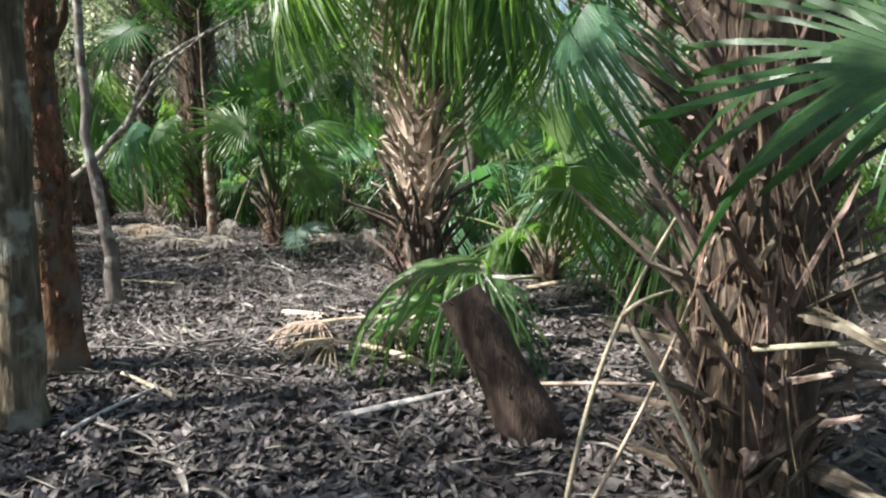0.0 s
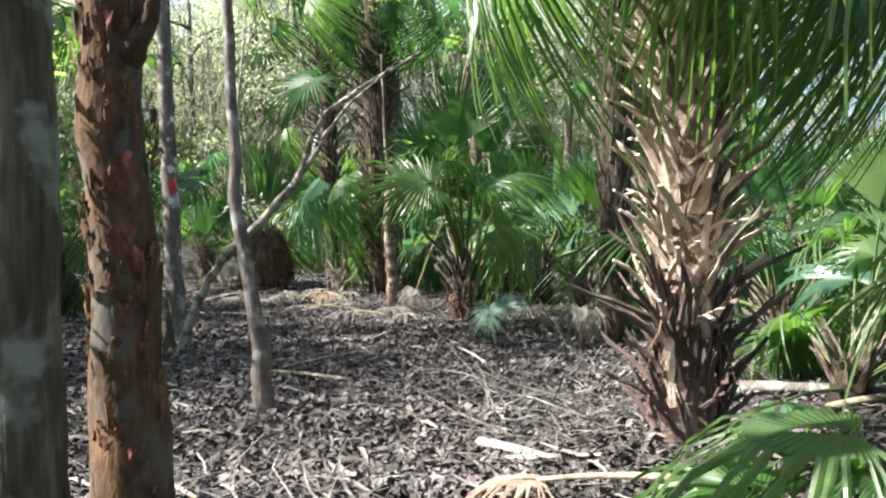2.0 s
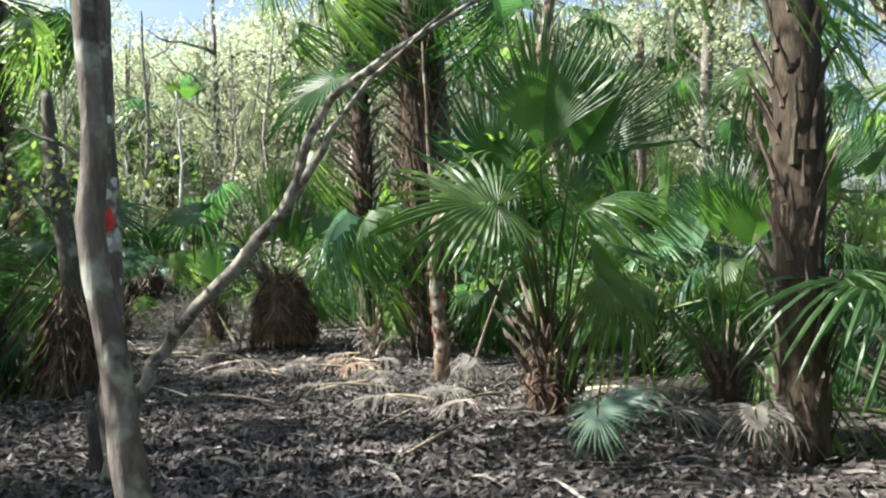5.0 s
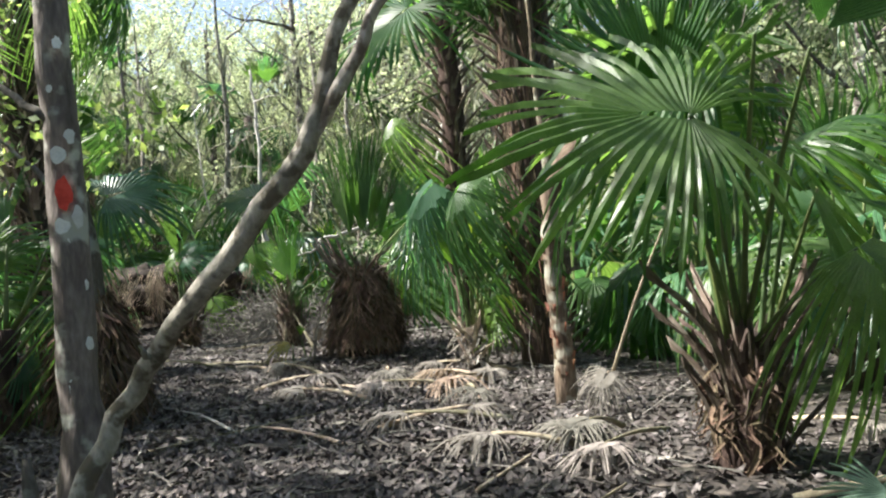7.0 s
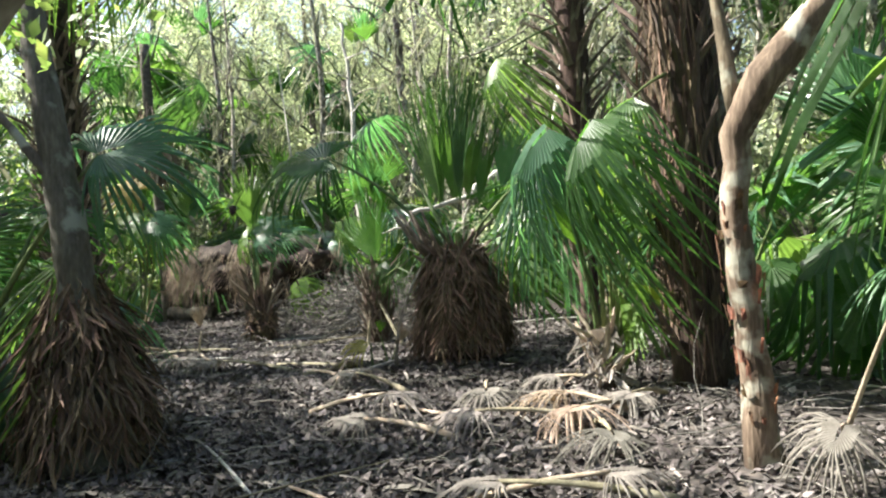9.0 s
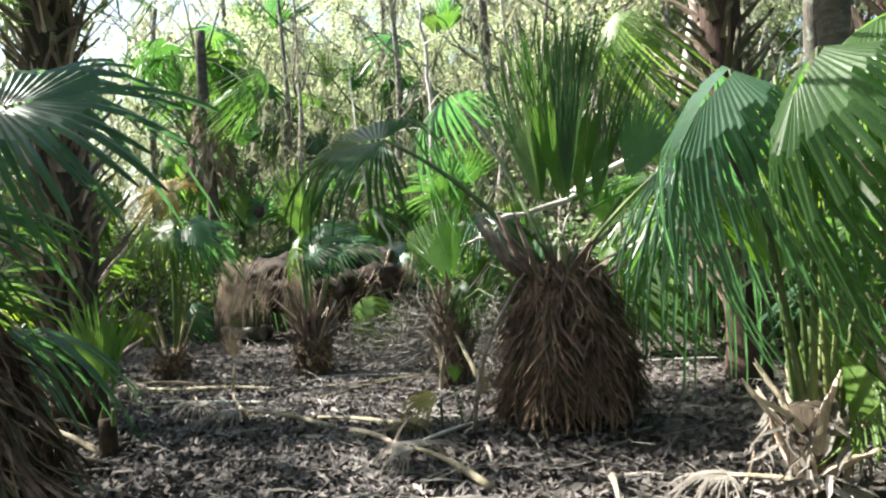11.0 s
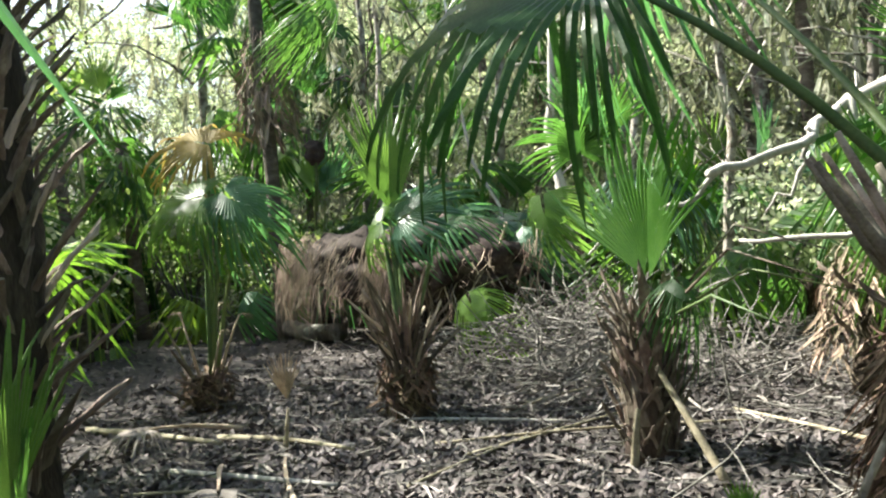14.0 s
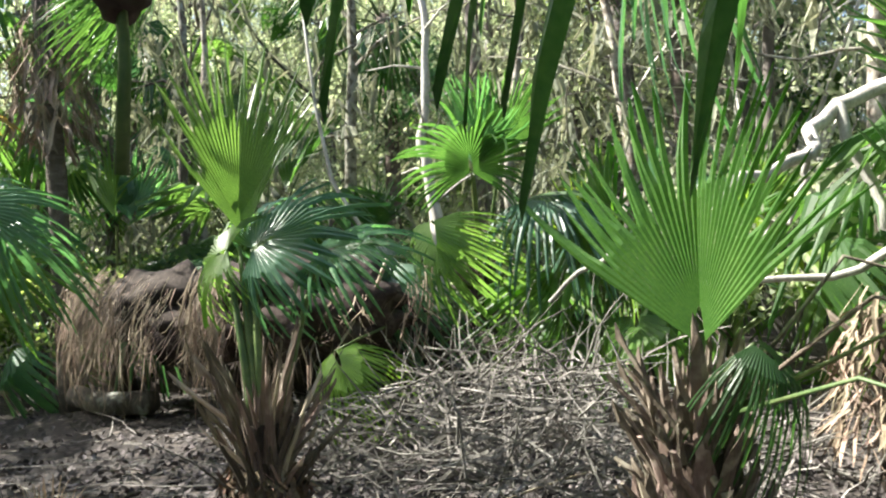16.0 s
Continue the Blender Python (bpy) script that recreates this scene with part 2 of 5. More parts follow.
def frame_matrix(origin, along, up):
    """A pose with its y axis along 'along' and its z axis near 'up'."""
    y = Vector(along).normalized()
    u = Vector(up)
    z = u - y * u.dot(y)
    z = z.normalized() if z.length > 1e-4 else y.orthogonal().normalized()
    x = y.cross(z)
    m = Matrix((x, y, z)).transposed().to_4x4()
    m.translation = Vector(origin)
    return m


def fan_blade(kind, mat, seed, lite=False):
    """A costapalmate fan leaf of radius 1: pleated segments joined near the hub and free towards the tips."""
    r = random.Random(seed)
    spread = {"spear": 15, "star": 150, "sheaf": 29, "erect": 50, "flat": 128, "arch": 118, "hang": 105, "dead": 120, "young": 30, "dry": 60}[kind]
    k_umb, k_cost, k_tip, fold = {"spear": (0.0, 0.03, 0.10, 0.5), "star": (0.02, 0.04, 0.16, 0.0), "sheaf": (0.0, 0.06, 0.12, 0.25), "erect": (0.02, 0.05, 0.14, 0.42), "flat": (0.10, 0.12, 0.45, 0.05), "arch": (0.12, 0.26, 0.55, -0.10),
                                  "hang": (0.35, 0.30, 0.75, -0.35), "dead": (0.16, 0.06, 0.5, 0.0), "young": (0.0, 0.04, 0.05, 0.2),
                                  "dry": (0.1, 0.1, 0.5, 0.1)}[kind]
    n = (18 if lite else 38) if kind not in ("young", "dry", "sheaf", "spear") else (12 if lite else 26)
    A = radians(spread)
    joined = {"young": 0.72, "hang": 0.28, "arch": 0.37, "flat": 0.40, "star": 0.32, "dead": 0.24, "dry": 0.36, "erect": 0.52, "sheaf": 0.58, "spear": 0.48}[kind]
    s = Shape()
    whole = joined
    for i in range(n):
        th = -A + 2 * A * (i + 0.5) / n
        half = A / n
        joined = whole * r.uniform(0.82, 1.12)
        length = (0.66 + 0.34 * math.cos(th * 0.62) ** 2) * r.uniform(0.84, 1.06)
        if kind == "dead" and r.random() < 0.25:
            length *= r.uniform(0.4, 0.85)
        bend = r.uniform(-0.09, 0.09) * (4 if kind in ("dead", "dry") else 1)
        tipdrop = k_tip * r.uniform(0.4, 1.7) + (0.5 if r.random() < 0.08 else 0)
        tw = r.uniform(-0.5, 0.5)
        start = len(s.v)
        rows = [0.04, joined, 1.0] if lite else [0.03, joined * 0.98, joined + (1 - joined) * 0.3, joined + (1 - joined) * 0.6, joined + (1 - joined) * 0.85, 1.0]
        for t in rows:
            rad = t * length
            if t <= joined:
                w = half
            else:
                w = half * max(0.0, (1 - t) / (1 - joined)) ** 0.38 * (joined / t) ** 0.5
                w = w if t < 1 else 0.0
            t2 = max(0.0, t - joined * 0.8)
            for e in (-1, 0, 1):
                a = th + e * w + (bend * t2 if t > joined else 0)
                if t <= joined:
                    rad = t * (0.66 + 0.34 * math.cos(a * 0.62) ** 2)
                off = 0.20 * max(0.0, math.cos(a)) ** 2
                x, y = math.sin(a) * rad, math.cos(a) * rad + off * (1 - t * 0.5)
                rr = math.hypot(x, y)
                z = -k_umb * rr * rr - k_cost * max(0, y) ** 2 + fold * abs(x) - (tipdrop if t > joined else k_tip) * t2 * t2 * 1.6
                z += (0.35 * half * rad if e == 0 else -0.35 * half * rad) * (1 if t < joined else 0.8)
                z += e * tw * w * rad * (t2 if t > joined else 0) * 2
                pull = 1 - 0.35 * (tipdrop if t > joined else k_tip) * t2 * t2
                s.v.append(Vector((x * pull, y * pull, z)))
        for j in range(len(rows) - 1):
            q = start + 3 * j
            s.f += [(q, q + 1, q + 4, q + 3), (q + 1, q + 2, q + 5, q + 4)]
    me = s.mesh("blade", mat)
    bm = bmesh.new()
    bm.from_mesh(me)
    bmesh.ops.remove_doubles(bm, verts=bm.verts, dist=0.0005)
    bm.to_mesh(me)
    bm.free()
    return me


BLADES = {}


def blade(kind, mat, lite=False, pick=0):
    key = (kind, mat.name, lite, pick % 3)
    if key not in BLADES:
        BLADES[key] = fan_blade(kind, mat, 11 + 7 * (pick % 3) + len(kind), lite)
    return BLADES[key]


def add_frond(palm, base, hub, along, up, R, kind="flat", mat=GREEN, lite=False, pick=0, thick=0.016, sag=0.08, label="", stalk=PETIOLE):
    """One frond: an arched stalk from base to hub with a fan blade at its end. All in the palm's own space."""
    base, hub = Vector(base), Vector(hub)
    mid = (base + hub) / 2 + Vector((0, 0, sag * (hub - base).length))
    n = 4 if lite else 7
    pts = [base * (1 - t) ** 2 + mid * 2 * t * (1 - t) + hub * t * t for t in [i / n for i in range(n + 1)]]
    rad = [thick * (1.7 - 1.0 * i / n) for i in range(n + 1)]
    st = Shape().tube([p - base for p in pts], rad, 4 if lite else 6, flat=0.6)
    if lite:
        m = frame_matrix(hub - base, along, up) @ Matrix.Diagonal((R, R, R, 1))
        k = len(st.v)
        bl = blade(kind, mat, True, pick)
        st.v += [m @ v.co for v in bl.vertices]
        nf = len(st.f)
        st.f += [tuple(k + i for i in p.vertices) for p in bl.polygons]
        me = st.mesh("frond", stalk)
        me.materials.append(mat)
        me.polygons.foreach_set("material_index", [0] * nf + [1] * (len(st.f) - nf))
        return part("frond", me, palm, label, Matrix.Translation(base))
    f = part("frond", st.mesh("stalk", stalk, True), palm, label, Matrix.Translation(base))
    m = frame_matrix(hub - base, along, up) @ Matrix.Diagonal((R, R, R, 1))
    part("blade", blade(kind, mat, lite, pick), f, "", m)
    return f


def crown(palm, top, n, L, R, seed, el=(80, -25), mats=(GREEN,), lite=False, kinds=("erect", "flat", "arch", "hang"), trunk_r=0.12, az0=None, arc=360):
    """A crown of n fronds round the point top, upright in the middle and hanging at the rim."""
    r = random.Random(seed)
    for i in range(n):
        u = (i + 0.5) / n
        az = radians((az0 if az0 is not None else r.uniform(0, 360)) + (i * 137.5) % arc)
        e = radians(el[0] + (el[1] - el[0]) * u + r.uniform(-9, 9))
        d = Vector((math.cos(az) * math.cos(e), math.sin(az) * math.cos(e), math.sin(e)))
        out = Vector((math.cos(az), math.sin(az), 0))
        l = L * r.uniform(0.8, 1.15)
        base = Vector(top) + out * trunk_r + Vector((0, 0, -0.25 * u))
        hub = base + d * l + Vector((0, 0, -0.14 * l * u))
        drop = radians(12 + 45 * u)
        ax = (d * math.cos(drop) + Vector((0, 0, -1)) * math.sin(drop)).normalized()
        up = Vector((0, 0, 1)) + out * (0.25 - u * 0.1) + Vector((r.uniform(-0.25, 0.25), r.uniform(-0.25, 0.25), 0))
        kind = kinds[min(len(kinds) - 1, int(u * len(kinds)))]
        add_frond(palm, base, hub, ax, up, R * r.uniform(0.82, 1.12), kind, mats[i % len(mats)], lite, i + seed)


def boot_mesh(seed, mat, length=0.36, width=0.05):
    """The woody stub of a leaf base: broad where it clasps the trunk, a curved narrow strap above, ragged at its end."""
    r = random.Random(seed)
    s = Shape()
    n = 5
    curl, sway = r.uniform(0.0, 0.09), r.uniform(-0.05, 0.05)
    for i in range(n + 1):
        t = i / n
        w = width * (0.34 + 0.66 * (1 - t) ** 1.8) * r.uniform(0.88, 1.1) * (0.45 if i == n else 1)
        th = 0.020 * (1 - 0.45 * t)
        y, z = length * t, -curl * t * t + r.uniform(-0.005, 0.005)
        ox = sway * t * t
        for dx, dz in ((-1, 0), (-0.55, th), (0, th * 0.5), (0.55, th), (1, 0), (0, -th)):
            s.v.append(Vector((ox + dx * w, y + (r.uniform(-0.05, 0.06) if i == n else 0), z + dz)))
    for i in range(n):
        for k in range(6):
            q = i * 6
            s.f.append((q + k, q + (k + 1) % 6, q + 6 + (k + 1) % 6, q + 6 + k))
    s.f.append(tuple(n * 6 + k for k in range(6)))
    return s.mesh("boot", mat)


def split_boot(seed, mat):
    """A leaf base whose foot has split into two straps that clasp the trunk."""
    r = random.Random(seed)
    s = Shape()
    w, n = r.uniform(0.05, 0.085), r.uniform(0.12, 0.17)
    top = n + r.uniform(0.06, 0.24)
    side = r.uniform(-0.03, 0.03)
    s.tube([(-w, -0.03, 0.012), (-w * 0.55, n * 0.5, -0.012), (0, n, -0.03), (side * 0.5, (n + top) / 2, -0.05), (side, top, -0.075 - r.uniform(0, 0.04))],
           [0.020, 0.021, 0.024, 0.021, 0.014], 5, 0.25, seed, flat=0.5, side_axis=(1, 0, 0))
    s.tube([(w, -0.03, 0.012), (w * 0.55, n * 0.5, -0.012), (0.004, n * 1.05, -0.028)], [0.020, 0.021, 0.018], 5, 0.25, seed + 1, flat=0.5, side_axis=(1, 0, 0))
    return s.mesh("boot", mat)


BOOTS = {m.name: [boot_mesh(i, m, 0.26 + 0.06 * (i % 3), 0.040 + 0.010 * (i % 3)) for i in range(7)] for m in (BOOT, PALEBOOT, DARKBOOT)}
for bm_ in (BOOT, PALEBOOT, DARKBOOT):
    BOOTS["split " + bm_.name] = [split_boot(i, bm_) for i in range(6)]


def boots_on(palm, z0, z1, r0, r1, count, seed, mat=BOOT, tilt=(22, 42), size=1.0, lean=(0, 0), thin=0.72, wild=0.16, split=0.0):
    r = random.Random(seed)
    for i in range(count):
        u = (i + 0.5) / count
        z = z0 + (z1 - z0) * u
        az = radians(i * 137.5 + r.uniform(-12, 12))
        out = Vector((math.cos(az), math.sin(az), 0))
        tl = radians(r.uniform(*tilt))
        along = out * math.sin(tl) + Vector((0, 0, math.cos(tl))) + Vector((r.uniform(-wild, wild), r.uniform(-wild, wild), r.uniform(-wild, wild)))
        at = Vector((lean[0] * z, lean[1] * z, z)) + out * (r0 + (r1 - r0) * u) * 0.9
        sc = size * r.uniform(0.75, 1.3)
        part("leaf_base", r.choice(BOOTS[("split " if r.random() < split else "") + mat.name]), palm, "", frame_matrix(at, along, out * -1 + Vector((0, 0, 0.3))) @ Matrix.Diagonal((sc * thin, sc, sc * min(0.9, thin * 1.4), 1)))


def trunk_pts(h, lean, n, wob, seed):
    r = random.Random(seed)
    a, b = r.uniform(0, 6), r.uniform(0, 6)
    return [Vector((lean[0] * h * t + wob * math.sin(a + 3.2 * t * h * 0.5) * t, lean[1] * h * t + wob * math.cos(b + 2.7 * t * h * 0.5) * t, h * t - (0.12 if i == 0 else 0)))
            for i, t in enumerate([k / n for k in range(n + 1)])]


def thatch_mesh(r_top, r_bot, z_top, z_bot, n, seed, mat=THATCH, bulge=0.1, wide=0.024, flare=0.10):
    """A ragged skirt of dead fibre and leaf strips hanging in clumps round a trunk."""
    r = random.Random(seed)
    s = Shape()
    for i in range(n):
        az = r.uniform(0, 2 * math.pi)
        out, sd = Vector((math.cos(az), math.sin(az), 0)), Vector((-math.sin(az), math.cos(az), 0))
        u0 = r.random() ** 0.8
        z0 = z_top + (z_bot - z_top) * u0 * 0.8 + r.uniform(-0.05, 0.08)
        ln = (z_top - z_bot) * r.uniform(0.08, 0.30)
        push = flare * r.random() ** 3
        slant = r.uniform(-0.18, 0.18)
        pts = []
        for k in range(4):
            t = k / 3
            z = max(z_bot + r.uniform(0, 0.04), z0 - ln * t)
            u = (z_top - z) / (z_top - z_bot)
            lum = 1 + 0.30 * noise.noise(Vector((math.cos(az) * 2.2, math.sin(az) * 2.2, z * 3.0 + seed)))
            rad = (r_top + (r_bot - r_top) * u + bulge * math.sin(u * math.pi)) * lum + r.uniform(-0.02, 0.02) + push * t
            pts.append(out * rad + sd * (slant * t + r.uniform(-0.02, 0.02)) + Vector((0, 0, z)))
        w = r.uniform(0.25, 1.0) ** 2 * wide
        s.ribbon(pts, [w * 0.7, w, w * 0.8, w * 0.12], sd + out * r.uniform(-0.8, 0.8), 0.5)
    return s.mesh("thatch", mat)


def palm_tree(x, y, h, r, label, lean=(0, 0), seed=1, name="cabbage_palm", mat=FIBRE, boots=None, fronds=(), top=None, wob=0.05, group="palms", lite=False):
    """A palm at (x, y): trunk of height h and radius r, leaf bases, and a crown."""
    p = thing(name, x, y, gz(x, y), label, "palm", group)
    n = max(5, int(h * 5)) if not lite else 6
    pts = trunk_pts(h, lean, n, wob if h > 2 else 0, seed)
    rad = [r * (1.18 if i == 0 else 1.0 - 0.12 * i / n) for i in range(n + 1)]
    part("trunk", Shape().tube(pts, rad, 8 if lite else 14, 0.18, seed).mesh("trunk", mat, True), p)
    if boots:
        boots_on(p, boots[0], boots[1], r, r * 0.95, boots[2], seed, boots[3], boots[4], boots[5], lean)
    return p


def key(palm, z, hub, along, up, R, kind="flat", mat=GREEN, base=None, **more):
    """A frond whose hub lies at a known place of the world."""
    o = palm.location
    b = Vector(base) - o if base else Vector((0, 0, z))
    h = Vector(hub) - o
    if not base:
        d = h - b
        d.z = 0
        b += d.normalized() * 0.1 if d.length > 0.01 else Vector((0, 0, 0))
    return add_frond(palm, b, h, along, up, R, kind, mat, **more)


def hardwood(x, y, pts, rad, label, mat, seed, name="tree", group="", sides=14, rough=0.14, limbs=(), leaves=None):
    """A broadleaved tree: a trunk along pts (world heights), limbs, and a crown of leaf clumps."""
    t = thing(name, x, y, gz(x, y), label, "tree", group)
    r = random.Random(seed)
    fine = []
    for i in range(len(pts) - 1):
        a, b = Vector(pts[i]), Vector(pts[i + 1])
        n = max(2, int((b - a).length / 0.14)) if rad[0] < 0.4 else 5
        n = min(n, 24)
        for k in range(n):
            u = k / n
            w = Vector((noise.noise(Vector((seed, (i + u) * 2.1, 0))), noise.noise(Vector((0, (i + u) * 2.1, seed))), 0)) * 0.04
            fine.append((a.lerp(b, u) + w * (0 if i + k == 0 else 1), rad[i] + (rad[i + 1] - rad[i]) * u))
    fine.append((Vector(pts[-1]), rad[-1]))
    fine[0] = (fine[0][0] - Vector((0, 0, 0.1)), fine[0][1] * 1.25)
    part("trunk", Shape().tube([f[0] for f in fine], [f[1] for f in fine], sides, rough, seed).mesh("trunk", mat, True), t)
    for lp, lr in limbs:
        q = [Vector(lp[0]).lerp(Vector(lp[-1]), 0)] + [Vector(c) for c in lp[1:]]
        seg, rr = [], []
        for i in range(len(q) - 1):
            for k in range(4):
                seg.append(q[i].lerp(q[i + 1], k / 4) + Vector((r.uniform(-1, 1), r.uniform(-1, 1), r.uniform(-1, 1))) * 0.012 * (1 if i + k else 0))
                rr.append(lr * (1 - 0.7 * (i + k / 4) / (len(q) - 1)))
        seg.append(q[-1])
        rr.append(lr * 0.25)
        part("limb", Shape().tube(seg, rr, 8, 0.12, seed + 3).mesh("limb", mat, True), t)
    if leaves is not None:
        part("crown", leaves, t)
    return t


def leaf_cloud(clumps, per, size, seed, mat):
    """Many small leaves in uneven clumps: each clump is (x, y, z, radius)."""
    r = np.random.RandomState(seed)
    V, F = [], []
    for cx, cy, cz, cr in clumps:
        n = int(per * cr * cr)
        d = r.normal(size=(n, 3))
        d /= np.linalg.norm(d, axis=1)[:, None]
        p = d * (cr * r.uniform(0.25, 1.0, (n, 1)) ** 0.6) * np.array((1, 1, 0.62)) + (cx, cy, cz)
        a = r.normal(size=(n, 3))
        a /= np.linalg.norm(a, axis=1)[:, None]
        b = np.cross(a, r.normal(size=(n, 3)))
        b /= np.linalg.norm(b, axis=1)[:, None]
        s = size * r.uniform(0.6, 1.4, (n, 1))
        base = len(V)
        quad = np.stack([p, p + a * s * 0.5 + b * s * 0.28, p + a * s, p + a * s * 0.5 - b * s * 0.28], 1).reshape(-1, 3)
        V.extend(map(tuple, quad))
        F.extend((base + 4 * i, base + 4 * i + 1, base + 4 * i + 2, base + 4 * i + 3) for i in range(n))
    me = bpy.data.meshes.new("leaves")
    me.from_pydata(V, [], F)
    me.materials.append(mat)
    return me


# ---- ground ----
def ground_sheet():
    xs = sorted(set([-700, -300, -140, -80, -50, -38] + [-30 + 0.28 * i for i in range(int(42 / 0.28))] + [14, 24, 40, 80, 200, 700]))
    ys = sorted(set([-700, -250, -100, -40, -20, -10] + [-4 + 0.28 * i for i in range(int(38 / 0.28))] + [36, 45, 60, 100, 250, 700]))
    v = [(x, y, gz(x, y) if abs(x) < 60 and abs(y) < 70 else 0.0) for y in ys for x in xs]
    w = len(xs)
    f = [(j * w + i, j * w + i + 1, (j + 1) * w + i + 1, (j + 1) * w + i) for j in range(len(ys) - 1) for i in range(w - 1)]
    me = bpy.data.meshes.new("ground")
    me.from_pydata(v, [], f)
    me.polygons.foreach_set("use_smooth", [True] * len(f))
    me.materials.append(GROUND)
    return tagged(new("ground", me), "brown forest floor under leaf litter", "ground", kind="structure")


ground_sheet()

PATHLINE = [(0, -2.5), (0, 0), (-0.5, 2.2), (-1, 3.3), (-1.6, 6.1), (-3.1, 9.5), (-4.75, 12.05), (-7, 14), (-9.2, 15.6), (-10.2, 17)]


def path_gap(x, y):
    best = 99.0
    for (ax, ay), (bx, by) in zip(PATHLINE, PATHLINE[1:]):
        dx, dy = bx - ax, by - ay
        t = max(0, min(1, ((x - ax) * dx + (y - ay) * dy) / (dx * dx + dy * dy)))
        best = min(best, math.hypot(x - ax - t * dx, y - ay - t * dy))
    return best


STREWN = PATHLINE + [(-11.5, 18.6), (-12.5, 20.0)]


def litter(name, n, reach, size, seed, mat, label, strips=False):
    """Loose leaves or torn strips strewn on the floor, thickest along the way."""
    r = random.Random(seed)
    s = Shape()
    made = 0
    while made < n:
        k = r.randrange(len(STREWN) - 1)
        a, b = STREWN[k], STREWN[k + 1]
        t = r.random()
        d = abs(r.gauss(0, reach))
        w = r.uniform(0, 2 * math.pi)
        x, y = a[0] + (b[0] - a[0]) * t + d * math.cos(w), a[1] + (b[1] - a[1]) * t + d * math.sin(w)
        z = gz(x, y)
        w = r.uniform(0, 2 * math.pi)
        ux, uy = math.cos(w), math.sin(w)
        L = size * r.uniform(0.5, 1.5)
        made += 1
        if strips:
            lift = r.uniform(0.01, 0.05)
            c = r.uniform(-0.2, 0.2)
            pts = [(x + ux * L * q - uy * c * L * q * q, y + uy * L * q + ux * c * L * q * q, z + lift + 0.05 * L * math.sin(q * 5 + w)) for q in (0, 0.35, 0.7, 1)]
            wd = r.uniform(0.006, 0.019)
            s.ribbon(pts, [wd, wd, wd * 0.8, wd * 0.2], (-uy, ux, r.uniform(-0.5, 0.5)), 0.4)
        else:
            q = len(s.v)
            t1, t2, lift = r.uniform(-0.03, 0.06), r.uniform(0, 0.045), r.uniform(0.002, 0.02)
            wd = L * r.uniform(0.22, 0.4)
            s.v += [(x, y, z + lift), (x + ux * L * 0.5 - uy * wd, y + uy * L * 0.5 + ux * wd, z + lift + t2),
                    (x + ux * L, y + uy * L, z + lift + max(0, t1)), (x + ux * L * 0.5 + uy * wd, y + uy * L * 0.5 - ux * wd, z + lift + t2 * r.random())]
            s.f += [(q, q + 2, q + 1), (q, q + 3, q + 2)]
    return tagged(new(name, s.mesh(name, mat)), label, "leaf litter", kind="stuff")


litter("leaf_litter", 125000, 3.4, 0.070, 3, LITTER, "dry grey-brown fallen leaves covering the forest floor")
litter("frond_litter", 4600, 4.0, 0.32, 4, STRIPS, "pale shredded strips of dead palm fronds on the floor", True)


# ---- trees beside the start of the path ----
CROWN_A = leaf_cloud([(rng.uniform(-2.2, 2.2), rng.uniform(-2.2, 2.2), 6.4 + rng.uniform(-1.2, 1.8), rng.uniform(0.5, 1.0)) for _ in range(15)], 330, 0.11, 5, LEAF)


def limb_set(seed, z0, z1, n, reach):
    r = random.Random(seed)
    out = []
    for i in range(n):
        a = i * 2.4 + r.uniform(-0.4, 0.4)
        z = z0 + (z1 - z0) * i / max(1, n - 1)
        l = reach * r.uniform(0.7, 1.1)
        out.append((((0, 0, z), (math.cos(a) * l * 0.5, math.sin(a) * l * 0.5, z + l * 0.35), (math.cos(a) * l, math.sin(a) * l, z + l * 0.9)), 0.05))
    return out


def bark_flakes(tree, pts, r, z0, z1, n, seed, mat):
    """Loose plates of bark, each lifted off the trunk at one edge."""
    q = random.Random(seed)
    for i in range(n):
        z = q.uniform(z0, z1)
        k = min(len(pts) - 2, max(0, next((j for j in range(len(pts) - 1) if pts[j + 1][2] >= z), len(pts) - 2)))
        u = (z - pts[k][2]) / (pts[k + 1][2] - pts[k][2])
        c = Vector(pts[k]).lerp(Vector(pts[k + 1]), u)
        az = radians(q.uniform(150, 390))
        w, h = q.uniform(0.006, 0.020), q.uniform(0.03, 0.11)
        s = Shape()
        for dz in (0, 0.5, 1):
            for da in (-1, 0, 1):
                a = az + da * w / r
                rr = r * 1.05 + 0.003 + 0.020 * dz * q.uniform(0.2, 1) + (0.004 if da == 0 else 0)
                a += q.uniform(-0.06, 0.06)
                s.v.append(Vector((math.cos(a) * rr, math.sin(a) * rr, (dz - 0.5 + q.uniform(-0.22, 0.22)) * h)))
        for j in range(2):
            for m in range(2):
                b = j * 3 + m
                s.f.append((b, b + 1, b + 4, b + 3))
        part("bark_flake", s.mesh("bark_flake", mat), tree, "", Matrix.Translation(c))


